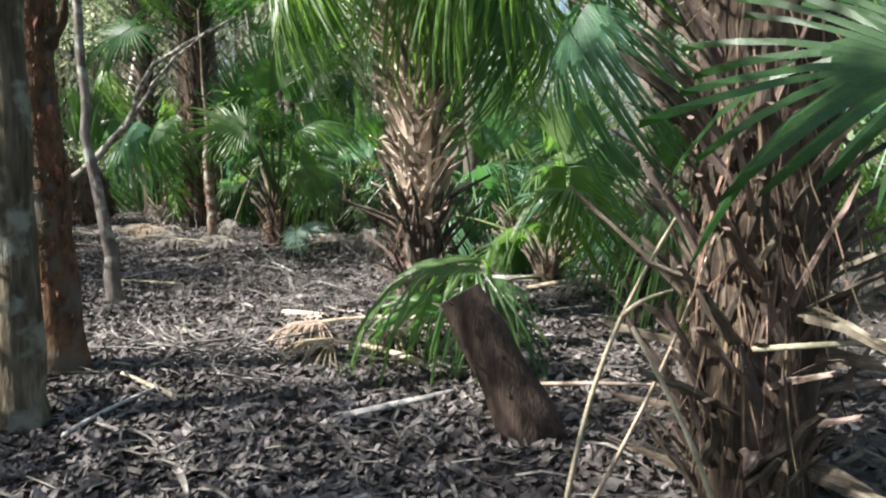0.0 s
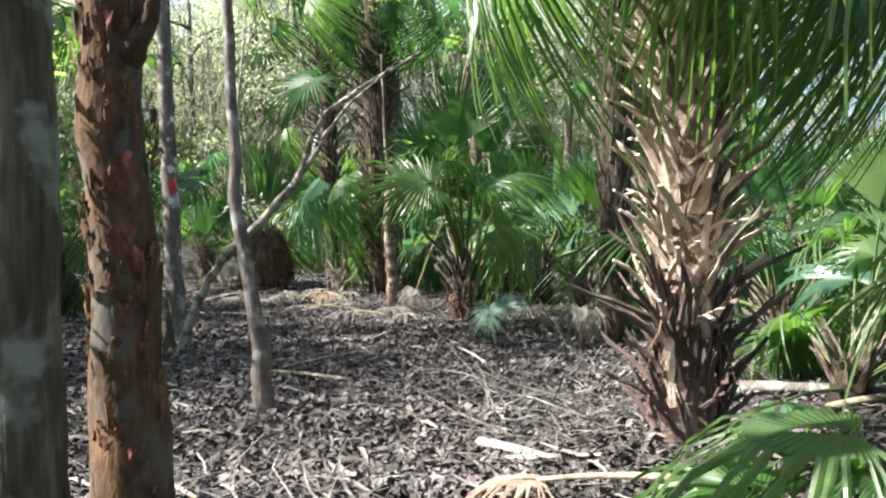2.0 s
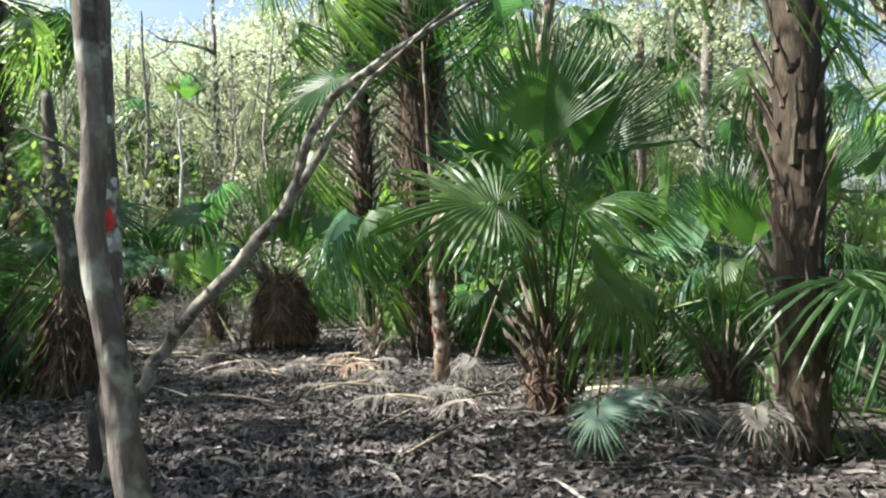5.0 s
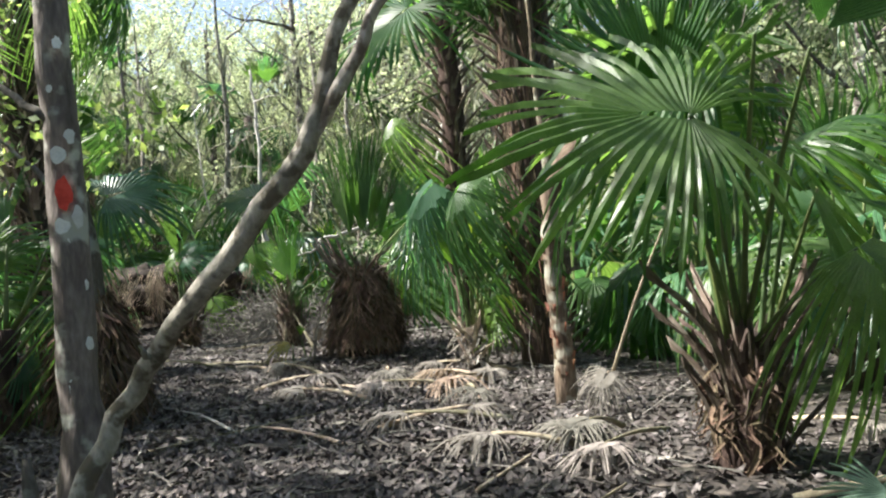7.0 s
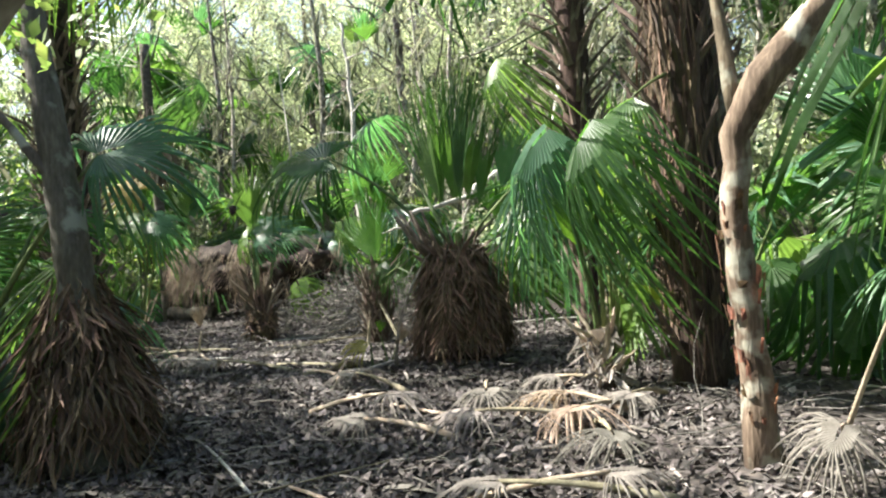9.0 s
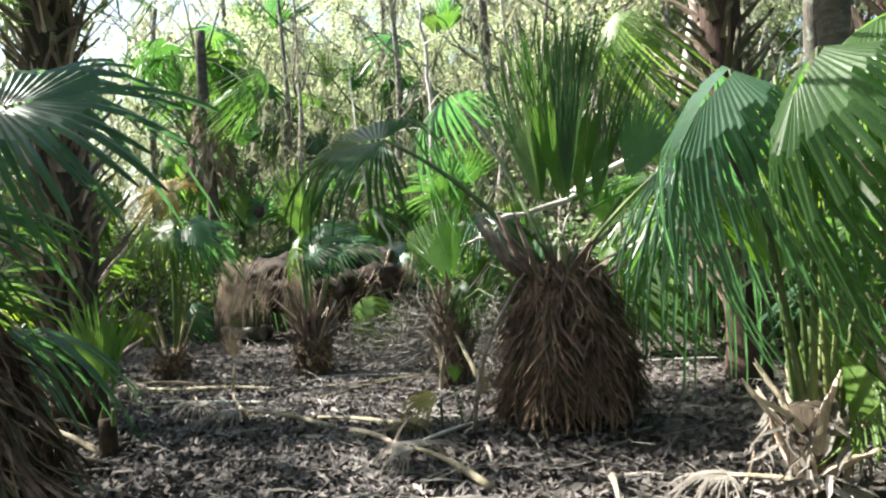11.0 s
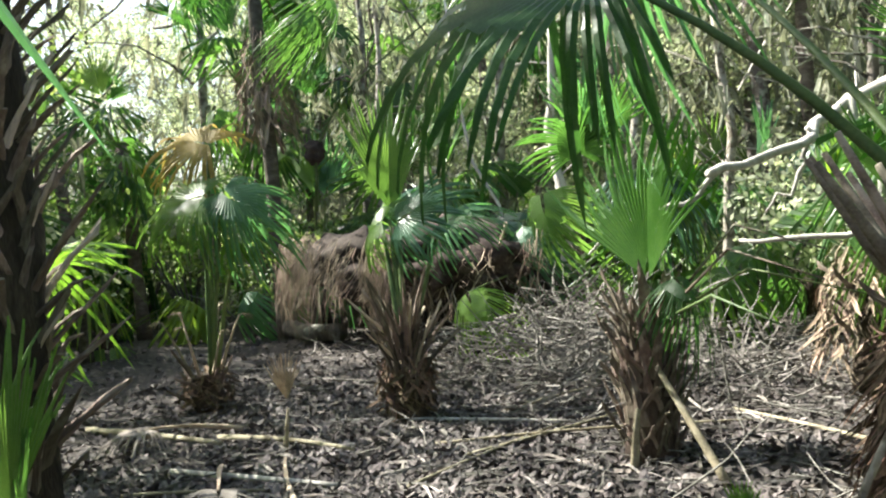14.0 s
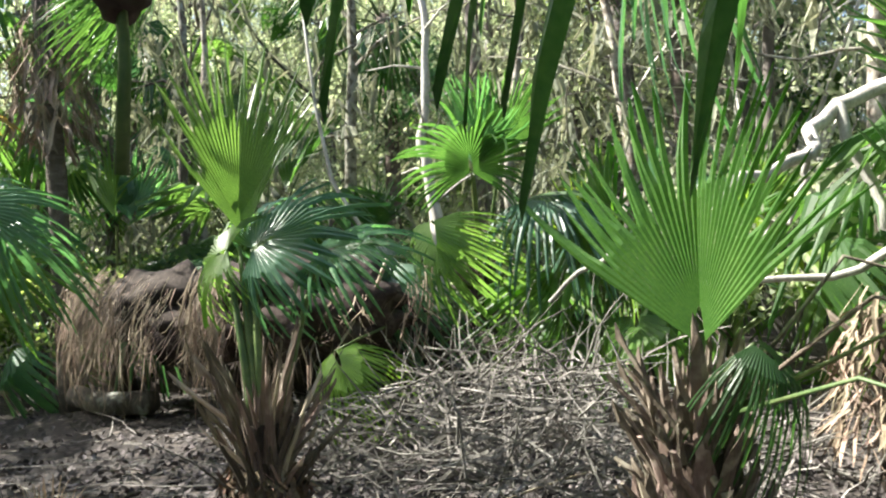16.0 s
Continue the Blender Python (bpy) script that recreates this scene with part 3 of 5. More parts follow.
TL_PTS = [(0, 0, 0), (0.03, -0.03, 1.2), (0.06, 0, 2.6), (0.0, 0.1, 5), (0.1, 0.2, 8)]
hardwood(-2.32, 4.2, TL_PTS, [0.15, 0.112, 0.105, 0.09, 0.05], "tall slender tree with grey-brown bark patched with lichen", BROWNBARK, 21,
         limbs=limb_set(1, 4.5, 7, 4, 1.9), leaves=CROWN_A)
RED_PTS = [(0, 0, 0), (-0.02, 0.0, 1.0), (-0.05, 0.02, 2.2), (-0.12, 0.05, 4.5), (-0.1, 0.1, 7)]
red = hardwood(-2.48, 4.98, RED_PTS, [0.17, 0.13, 0.122, 0.10, 0.05], "tree with red-brown flaking bark over a grey trunk", REDBARK, 22, rough=0.2,
               limbs=[(((0.03, 0, 2.05), (0.12, -0.02, 2.16), (0.19, -0.02, 2.36)), 0.06)] + limb_set(2, 4, 6.5, 4, 1.7))
bark_flakes(red, RED_PTS, 0.13, 0.2, 2.9, 190, 5, FLAKE)
hardwood(-3.3, 7.84, [(0, 0, 0), (-0.07, 0.02, 0.7), (-0.2, 0.02, 1.5), (-0.24, 0.05, 1.9), (-0.26, 0.08, 3.2), (-0.2, 0.1, 6)], [0.088, 0.060, 0.049, 0.047, 0.04, 0.02],
         "thin crooked sapling with pale mottled bark", GREYBARK, 23, name="sapling", limbs=limb_set(3, 3.8, 5.6, 3, 1.0))

# leaning dead stump with a low palm behind it
stump = thing("leaning_stump", 0.44, 3.95, gz(0.44, 3.95), "dark leaning cut palm stump standing in leaf litter", "stump")
part("stump_trunk", Shape().tube([(0.04, -0.04, -0.12), (-0.03, -0.01, 0.1), (-0.12, 0.02, 0.3), (-0.24, 0.05, 0.52), (-0.35, 0.08, 0.72)], [0.17, 0.15, 0.135, 0.128, 0.12], 16, 0.22, 4)
     .mesh("stump_trunk", FIBRE, True), stump)
for i in range(22):
    a, z = i * 2.4, 0.06 + i * 0.028
    out = Vector((math.cos(a), math.sin(a), 0))
    part("leaf_base", BOOTS["dark_leaf_base"][i % 5], stump, "", frame_matrix(Vector((-0.45 * z, 0.1 * z, z)) + out * 0.1, Vector((-0.42, 0.08, 1)) + out * 0.12, -out) @ Matrix.Diagonal((0.5, 0.4, 0.5, 1)))
low = thing("palm_seedling", 0.35, 5.1, gz(0.35, 5.1), "low trunkless palm with broad green fans near the litter", "palm", "palms")
part("root_crown", Shape().tube([(0, 0, -0.1), (0, 0, 0.08), (0, 0, 0.2)], [0.09, 0.07, 0.04], 10, 0.3, 3).mesh("root_crown", FIBRE, True), low)
key(low, 0.1, (0.2, 5.1, 0.80), (-1, -0.05, 0.04), (0.0, -0.22, 1), 0.95, "dead", GREEN)
key(low, 0.1, (0.3, 5.05, 0.72), (-0.35, -0.8, -0.1), (0.1, -0.2, 1), 0.6, "dead", GREEN, pick=2)
key(low, 0.1, (0.25, 5.0, 0.55), (0.75, -0.6, -0.25), (0.3, -0.5, 1), 0.55, "arch", GREEN, pick=1)
key(low, 0.1, (-0.05, 5.3, 0.5), (-0.8, 0.4, 0.15), (0, -0.3, 1), 0.55, "flat", YOUNG, pick=2)

# the large booted palm beside the first steps
P0 = palm_tree(1.33, 3.3, 3.6, 0.25, "large palm trunk covered in tangled brown leaf bases", seed=31)
boots_on(P0, 0.0, 3.4, 0.26, 0.24, 260, 31, DARKBOOT, (5, 40), 1.1, thin=1.0, wild=0.35, split=0.6)
boots_on(P0, 0.0, 1.1, 0.26, 0.25, 30, 5, BOOT, (30, 85), 1.1, thin=0.7, wild=0.6)
boots_on(P0, 0.7, 2.6, 0.25, 0.24, 30, 6, BOOT, (28, 50), 1.9, thin=0.24, wild=0.2)
part("fibre", thatch_mesh(0.21, 0.24, 3.3, 0.0, 420, 14, THATCH, 0.02, 0.010, 0.3), P0, "loose brown fibre between leaf bases")
crown(P0, (0, 0, 3.5), 14, 1.1, 0.95, 41, (80, 5))
key(P0, 2.5, (0.58, 3.3, 2.12), (-0.55, -0.1, -0.75), (-0.6, -0.5, 0.5), 0.62, "hang", BLUEGREEN, label="bluish-green drooping fan frond")
key(P0, 2.3, (1.13, 1.72, 1.70), (-1, 0.05, -0.02), (0.05, -0.62, 0.8), 0.62, "star", GREEN, pick=1, sag=0.2)
key(P0, 2.9, (0.5, 3.9, 2.75), (-0.8, 0.2, -0.2), (0, 0, 1), 0.85, "arch", GREEN, pick=0)


def stalk_thing(a, b, r, label, name="dead_stalk", mat=STICK, bend=0.04, seed=0, fork=None):
    """A dry palm stalk or stick between two places."""
    a, b = Vector(a), Vector(b)
    t = thing(name, a.x, a.y, a.z, label, "stick", "fallen sticks")
    d = b - a
    side = d.cross(Vector((0, 0, 1)))
    side = side.normalized() if side.length > 0.01 else Vector((1, 0, 0))
    up = side.cross(d).normalized()
    q = random.Random(seed)
    s1, s2 = q.uniform(-1, 1), q.uniform(0, 1)
    pts = [d * u + (side * s1 + up * s2) * (bend * d.length * math.sin(u * math.pi)) for u in [i / 8 for i in range(9)]]
    part("stalk", Shape().tube(pts, [r * (1.25 - 0.6 * i / 8) for i in range(9)], 6, 0.15, seed, flat=0.6).mesh("stalk", mat, True), t)
    if fork:
        f0, f1 = pts[fork[0]], Vector(fork[1]) - a
        part("side_stalk", Shape().tube([f0.lerp(f1, u) + up * 0.03 * math.sin(u * 3.1) for u in [i / 6 for i in range(7)]], [r * (0.8 - 0.5 * i / 6) for i in range(7)], 6, 0.15, seed + 1)
             .mesh("side_stalk", mat, True), t)
    return t


stalk_thing((0.48, 3.05, 0.02), (1.02, 3.35, 1.28), 0.015, "pale dry stalk leaning on a palm trunk", seed=1, bend=0.05, fork=(5, (0.95, 3.2, 0.95)))
stalk_thing((0.6, 3.15, 0.02), (1.12, 3.2, 1.2), 0.012, "pale dry stalk leaning on a palm trunk", seed=2, bend=-0.05)
stalk_thing((1.1, 3.0, 0.05), (0.72, 2.95, 0.85), 0.016, "broken dry stalk at the foot of a palm", seed=3)
stalk_thing((1.2, 3.0, 0.75), (2.4, 2.4, 0.95), 0.012, "dry stalk jutting from a palm trunk", seed=4)

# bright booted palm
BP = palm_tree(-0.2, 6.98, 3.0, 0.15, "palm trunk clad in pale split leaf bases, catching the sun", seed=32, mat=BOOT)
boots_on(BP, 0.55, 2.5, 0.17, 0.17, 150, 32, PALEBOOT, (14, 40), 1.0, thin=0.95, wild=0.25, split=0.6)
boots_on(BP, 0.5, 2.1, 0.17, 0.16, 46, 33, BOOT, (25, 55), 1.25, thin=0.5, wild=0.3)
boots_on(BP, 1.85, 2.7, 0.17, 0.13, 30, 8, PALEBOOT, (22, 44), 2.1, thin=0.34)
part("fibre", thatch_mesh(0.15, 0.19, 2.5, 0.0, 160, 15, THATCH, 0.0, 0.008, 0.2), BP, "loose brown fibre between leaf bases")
# Dark brown foot: extra dark bases also put its shade into the colour.
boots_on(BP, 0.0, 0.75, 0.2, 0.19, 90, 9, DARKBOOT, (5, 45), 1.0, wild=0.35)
crown(BP, (0, 0, 3.1), 16, 1.0, 0.95, 42, (82, 12))
key(BP, 2.7, (-0.1, 6.35, 3.05), (0.05, -0.3, -0.9), (0, -0.9, 0.4), 0.8, "hang", GREEN, pick=1)
key(BP, 2.7, (0.5, 6.6, 2.8), (0.4, -0.3, -0.8), (0.4, -0.7, 0.5), 0.8, "hang", BLUEGREEN, pick=1)
key(BP, 2.8, (0.8, 6.9, 2.75), (0.6, -0.1, -0.7), (0.5, -0.5, 0.6), 0.8, "hang", GREEN, pick=2)

# shorter palms on the shaded side
Q1 = palm_tree(1.75, 6.9, 0.7, 0.11, "short palm with yellow-green drooping fans", seed=33, boots=(0.05, 0.7, 24, BOOT, (15, 40), 0.9))
crown(Q1, (0, 0, 0.7), 7, 0.85, 0.62, 43, (82, 45), (GREEN,))
key(Q1, 0.7, (1.1, 6.9, 1.40), (-0.15, -0.3, -0.9), (-0.35, -0.7, 0.5), 0.85, "hang", YOUNG)
for i, (x, y, h, n) in enumerate([(2.4, 9.2, 4.5, 12), (1.1, 11.2, 0.6, 11), (3.4, 12.2, 6, 12), (0.5, 13.6, 5, 13), (2.2, 14.5, 0.8, 12), (4.6, 7.6, 1.4, 11), (-0.2, 16.2, 1.1, 12), (1.2, 9.0, 0.35, 9), (-1.1, 13.9, 0.5, 11), (-1.9, 15.4, 0.9, 12), (0.3, 12.4, 0.4, 10), (-2.9, 17.6, 0.6, 11), (-0.3, 18.2, 4.0, 12)]):
    p = palm_tree(x, y, h, 0.15, "shaded palm with dark green fans", seed=50 + i, mat=PALMBARK if h > 3 else FIBRE, boots=(0.1 if h < 2 else h - 1.8, h, 26, BOOT, (20, 40), 1.1))
    crown(p, (0, 0, h), n, 1.0, 0.9, 60 + i, (82, -20 if h > 2 else 12), (GREEN, GREEN, BLUEGREEN))

dark = palm_tree(-0.68, 11.75, 7.5, 0.18, "tall dark palm trunk with mossy leaf bases", lean=(0.01, 0.02), seed=34, mat=FIBRE, boots=(0.1, 5.0, 150, DARKBOOT, (4, 18), 0.9))
crown(dark, (0.08, 0.15, 7.5), 14, 1.2, 1.0, 44, (80, -50))

# low silvery fans
sil = thing("palm_seedling", -2.1, 11.35, gz(-2.1, 11.35), "small silvery-green fan palm seedling in litter", "palm", "palms")
part("root_crown", Shape().tube([(0, 0, -0.08), (0, 0, 0.06), (0, 0, 0.15)], [0.06, 0.05, 0.03], 8, 0.2, 1).mesh("root_crown", FIBRE, True), sil)
key(sil, 0.08, (-2.1, 11.2, 0.45), (0.0, -0.55, -0.55), (-0.1, -0.75, 0.6), 0.40, "star", SILVER, base=(-2.1, 11.35, 0.06))
key(sil, 0.08, (-1.95, 11.35, 0.5), (0.6, -0.4, -0.1), (0.1, -0.6, 0.8), 0.34, "star", SILVER, pick=1)
ds = thing("dead_palm_seedling", -1.05, 11.45, gz(-1.05, 11.45), "withered grey fan palm seedling", "palm", "palms")
part("root_crown", Shape().tube([(0, 0, -0.08), (0, 0, 0.06), (0, 0, 0.15)], [0.06, 0.05, 0.03], 8, 0.2, 1).mesh("root_crown", FIBRE, True), ds)
key(ds, 0.08, (-1.05, 11.3, 0.45), (0.1, -0.5, -0.75), (0, -0.85, 0.5), 0.42, "dead", GREYLEAF, stalk=STICK)
key(ds, 0.08, (-0.9, 11.5, 0.4), (0.7, -0.3, -0.4), (0.2, -0.5, 0.8), 0.36, "dead", GREYLEAF, pick=1, stalk=STICK)

# ---- the middle stretch ----
CL = palm_tree(-2.68, 12.75, 0.75, 0.19, "low palm with stout leaf bases and large dark fans", seed=35, boots=(0.02, 0.75, 60, DARKBOOT, (5, 30), 0.9))
crown(CL, (0, 0, 0.75), 7, 1.3, 0.9, 47, (88, 72), (GREEN,), kinds=("sheaf", "arch", "sheaf"))
boots_on(CL, 0.3, 0.75, 0.17, 0.14, 24, 19, BOOT, (8, 34), 1.5, thin=0.55)
part("thatch", thatch_mesh(0.17, 0.22, 0.7, 0.0, 260, 18, THATCH, 0.02, 0.02, 0.12), CL)
key(CL, 0.75, (-2.66, 10.68, 1.89), (-0.80, -0.35, 0.12), (-0.40, -0.75, 0.5), 0.80, "star", GREEN, sag=0.2)
key(CL, 0.75, (-2.45, 11.2, 2.25), (0.15, -0.2, 0.95), (0.05, -1, 0.15), 0.95, "erect", GREEN, pick=1)
key(CL, 0.7, (-2.1, 11.9, 1.35), (0.6, -0.4, -0.6), (0.3, -0.8, 0.5), 0.75, "hang", GREEN, pick=1)
key(CL, 0.75, (-2.7, 11.5, 2.15), (-0.8, 0.1, 0.1), (0.0, -0.35, 0.95), 0.9, "arch", GREEN, pick=2)
key(CL, 0.75, (-2.9, 11.9, 2.0), (-0.2, -0.1, 1), (-0.2, -1, 0.1), 0.95, "erect", GREEN, pick=1)
key(CL, 0.75, (-2.25, 11.4, 2.2), (0.5, -0.1, 0.7), (0.3, -0.9, 0.3), 0.9, "erect", GREEN, pick=2)

PT = [(0, 0, 0), (0.0, 0.03, 0.8), (-0.02, 0.05, 1.9), (-0.06, 0.08, 3.2), (-0.1, 0.15, 5.5), (0, 0.2, 8)]
painted = hardwood(-6.02, 10.95, PT, [0.155, 0.108, 0.098, 0.09, 0.07, 0.04], "grey tree spotted with white lichen and a red blaze", GREYBARK, 24,
                   limbs=[(((-0.05, 0, 2.35), (-0.35, -0.05, 2.55), (-0.8, -0.1, 2.75)), 0.03)] + limb_set(4, 4.5, 7, 4, 1.8), leaves=CROWN_A)


def patch_on(tree, c, r, az, w, h, mat, name, label, seed):
    """A thin patch wrapped on a round trunk."""
    q = random.Random(seed)
    s = Shape()
    s.v.append(Vector((math.cos(az) * r, math.sin(az) * r, 0)))
    n = 14
    for k in range(n):
        a = 2 * math.pi * k / n
        m = q.uniform(0.8, 1.12)
        aa = az + math.cos(a) * w * m / r
        s.v.append(Vector((math.cos(aa) * r, math.sin(aa) * r, math.sin(a) * h * m)))
    s.f = [(0, 1 + k, 1 + (k + 1) % n) for k in range(n)]
    part(name, s.mesh(name, mat), tree, label, Matrix.Translation(c))


CAMSIDE = math.atan2(7.8 - 10.95, -2.3 + 6.02)
for i, (z, da, w, h) in enumerate([(2.14, -0.25, 0.035, 0.042), (2.24, 0.35, 0.026, 0.036), (1.75, -0.3, 0.034, 0.038), (1.80, 0.45, 0.028, 0.055), (1.66, -0.1, 0.012, 0.02),
                                   (1.42, 0.6, 0.014, 0.025), (1.12, -0.4, 0.03, 0.05), (1.1, 0.55, 0.022, 0.036), (0.86, -0.2, 0.036, 0.07), (0.80, 0.5, 0.02, 0.03),
                                   (0.66, -0.3, 0.03, 0.05), (0.55, 0.3, 0.016, 0.03), (2.5, -0.4, 0.015, 0.02), (0.42, 0.1, 0.02, 0.05), (1.0, 0.0, 0.012, 0.02), (2.75, 0.1, 0.02, 0.03)]):
    patch_on(painted, Vector((-0.02, 0.05, z)), 0.115, CAMSIDE + da, w * 1.2, h * 1.2, LICHEN, "lichen_patch", "", i)
patch_on(painted, Vector((-0.02, 0.05, 1.93)), 0.116, CAMSIDE - 0.12, 0.045, 0.095, REDPAINT, "paint_mark", "red painted blaze", 77)
stub = thing("cut_sapling", -5.75, 10.45, gz(-5.75, 10.45), "thin broken sapling stub in litter", "stump")
part("stub_trunk", Shape().tube([(0, 0, -0.1), (-0.02, 0, 0.25), (-0.05, 0, 0.5), (-0.07, 0.01, 0.62)], [0.06, 0.045, 0.035, 0.02], 10, 0.2, 6).mesh("stub_trunk", GREYBARK, True), stub)

# the leaning, forked pale tree that crosses the view
lean_pts = [(-5.52, 10.28, 0.0), (-5.46, 10.33, 0.3), (-5.39, 10.45, 0.58), (-5.32, 10.58, 0.82), (-5.16, 10.62, 1.03), (-4.96, 10.58, 1.22), (-4.80, 10.55, 1.33), (-4.59, 10.54, 1.52), (-4.39, 10.57, 1.73), (-4.19, 10.6, 1.94), (-4.11, 10.62, 2.12), (-4.03, 10.65, 2.42), (-3.85, 10.7, 2.72), (-3.45, 10.8, 3.0), (-2.8, 11.0, 3.4)]
lx, ly = lean_pts[0][:2]
hardwood(lx, ly, [(a - lx, b - ly, c) for a, b, c in lean_pts], [0.072, 0.056, 0.052, 0.050, 0.049, 0.049, 0.048, 0.048, 0.048, 0.046, 0.036, 0.033, 0.031, 0.027, 0.015],
                  "leaning crooked tree with smooth pale bark", PALEBARK, 25, sides=12, rough=0.1,
                  limbs=[(((1.33, 0.32, 1.95), (1.55, 0.36, 2.24), (1.68, 0.4, 2.5), (1.95, 0.45, 2.8), (2.5, 0.6, 3.3)), 0.036),
                         (((0.42, 0.33, 1.08), (0.44, 0.25, 1.12), (0.45, 0.21, 1.16)), 0.02)])

LT = [(0, 0, 0), (0.03, 0, 0.9), (-0.08, 0.02, 1.9), (-0.27, 0.05, 2.9), (-0.36, 0.08, 3.7)]
hardwood(-8.5, 13.32, LT, [0.26, 0.14, 0.12, 0.10, 0.055], "dark curved broken snag among palms", GREYBARK, 26, name="snag",
         limbs=[(((-0.1, 0, 2.0), (-0.4, -0.2, 2.5), (-0.7, -0.3, 2.8)), 0.04)])
lt_foot = thing("fibre_heap", -8.47, 13.3, gz(-8.47, 13.3), "dark heap of dead palm fibre round a tree foot", "debris")
part("thatch", thatch_mesh(0.17, 0.46, 1.3, 0.0, 1900, 22, THATCH, 0.03, 0.02, 0.2), lt_foot)
LB = palm_tree(-10.1, 13.2, 0.5, 0.2, "dark bushy low palm", seed=36, boots=(0.0, 0.5, 24, BOOT, (20, 60), 1.2))
crown(LB, (0, 0, 0.5), 11, 1.1, 0.8, 46, (84, 42), (GREEN, BLUEGREEN))
part("thatch", thatch_mesh(0.25, 0.75, 0.62, 0.0, 520, 21, THATCH, 0.05, 0.03, 0.3), LB)
LC = palm_tree(-9.35, 13.0, 1.0, 0.13, "low palm leaning over the path with large fans", seed=37, boots=(0.0, 1.0, 26, BOOT, (20, 40), 1.0))
crown(LC, (0, 0, 1.0), 5, 0.95, 0.8, 47, (80, 50), (GREEN,))
key(LC, 1.0, (-8.45, 13.55, 2.22), (0.60, 0.74, 0.30), (0.45, -0.55, 0.7), 0.84, "flat", BLUEGREEN, pick=1)

POLE = [(0, 0, 0), (-0.05, 0, 0.7), (-0.08, 0, 1.4), (-0.05, 0, 1.85), (0.12, 0, 2.15), (0.6, 0.1, 2.65), (1.2, 0.2, 3.4), (1.6, 0.3, 6)]
pole = hardwood(-4.28, 14.68, POLE, [0.105, 0.080, 0.076, 0.085, 0.095, 0.09, 0.08, 0.04], "slim forked tree with orange-brown peeling bark", BROWNBARK, 27,
                limbs=[(((-0.03, 0, 1.95), (-0.12, 0.1, 2.7), (-0.2, 0.2, 4.2)), 0.05)], leaves=CROWN_A)
bark_flakes(pole, POLE, 0.095, 0.1, 1.6, 36, 8, FLAKE)
BH = palm_tree(-5.15, 16.75, 6.5, 0.23, "tall palm trunk with dark shaggy leaf bases", seed=38, boots=(0.1, 5.0, 210, DARKBOOT, (16, 42), 1.35))
part("fibre", thatch_mesh(0.22, 0.26, 5.0, 0.0, 500, 24, THATCH, 0.03, 0.014, 0.25), BH, "loose brown fibre between leaf bases")
crown(BH, (0, 0, 6.5), 14, 1.2, 1.0, 48, (80, -50))
key(BH, 2.6, (-5.3, 15.9, 2.35), (-0.7, -0.5, -0.3), (-0.2, -0.4, 0.9), 0.8, "hang", GREEN)
key(BH, 4.3, (-5.75, 15.0, 3.9), (-0.75, -0.35, -0.55), (-0.3, -0.75, 0.55), 1.1, "star", GREEN, pick=1)
PA = palm_tree(-7.25, 19.7, 7.0, 0.19, "tall palm trunk with criss-cross leaf bases", lean=(-0.02, 0), seed=39, boots=(0.6, 6.0, 150, BOOT, (20, 46), 1.5))
crown(PA, (-0.14, 0, 7.0), 13, 1.2, 1.0, 49, (80, -45))
key(PA, 4.0, (-8.0, 18.9, 3.55), (-0.55, -0.4, -0.75), (-0.4, -0.5, 0.7), 0.95, "hang", GREEN)
PB = palm_tree(-6.4, 20.1, 7.0, 0.17, "tall smooth grey palm trunk", seed=40, mat=PALMBARK)
crown(PB, (0, 0, 7.0), 13, 1.2, 1.0, 50, (80, -45))

YP = palm_tree(-5.9, 16.5, 0.5, 0.13, "young palm with bright yellow-green fans and a skirt of dead leaves", seed=41, boots=(0.02, 0.5, 20, PALEBOOT, (15, 45), 1.0))
part("dead_skirt", thatch_mesh(0.15, 0.26, 0.62, 0.0, 130, 4, STRIPS, 0.05), YP, "skirt of pale dead leaf strips")
crown(YP, (0, 0, 0.5), 8, 0.8, 0.72, 53, (88, 80), (YOUNG, YOUNG, GREEN), kinds=("sheaf", "erect"), az0=-30, arc=190)
key(YP, 0.55, (-5.55, 15.65, 2.2), (-0.35, -0.45, -0.6), (-0.35, -0.5, 0.75), 1.05, "hang", GREEN)
key(YP, 0.55, (-5.95, 15.75, 2.2), (-0.55, -0.35, -0.55), (0.1, -0.55, 0.8), 0.95, "hang", BLUEGREEN, pick=1)

SP = palm_tree(-7.8, 17.25, 1.15, 0.24, "squat palm wrapped in a dense brown skirt of dead fibre", seed=42, boots=(0.8, 1.25, 26, BOOT, (15, 55), 1.0))
part("thatch", thatch_mesh(0.24, 0.47, 1.2, 0.0, 5200, 5, THATCH, 0.04, 0.017, 0.18), SP, "dense skirt of dark brown dead fibre")
sp_rng = random.Random(61)
for i in range(18):
    a, z = i * 2.4 + sp_rng.uniform(-0.3, 0.3), 0.55 + 0.65 * sp_rng.random()
    out = Vector((math.cos(a), math.sin(a), 0))
    rr = 0.46 - 0.17 * z
    part("dead_leaf", blade("dry", SKIRTLEAF, False, i), SP, "", frame_matrix(out * rr + Vector((0, 0, z)), out * 0.32 + Vector((sp_rng.uniform(-0.25, 0.25), sp_rng.uniform(-0.25, 0.25), -1)), out + Vector((0, 0, 0.3))) @ Matrix.Scale(sp_rng.uniform(0.22, 0.42), 4))
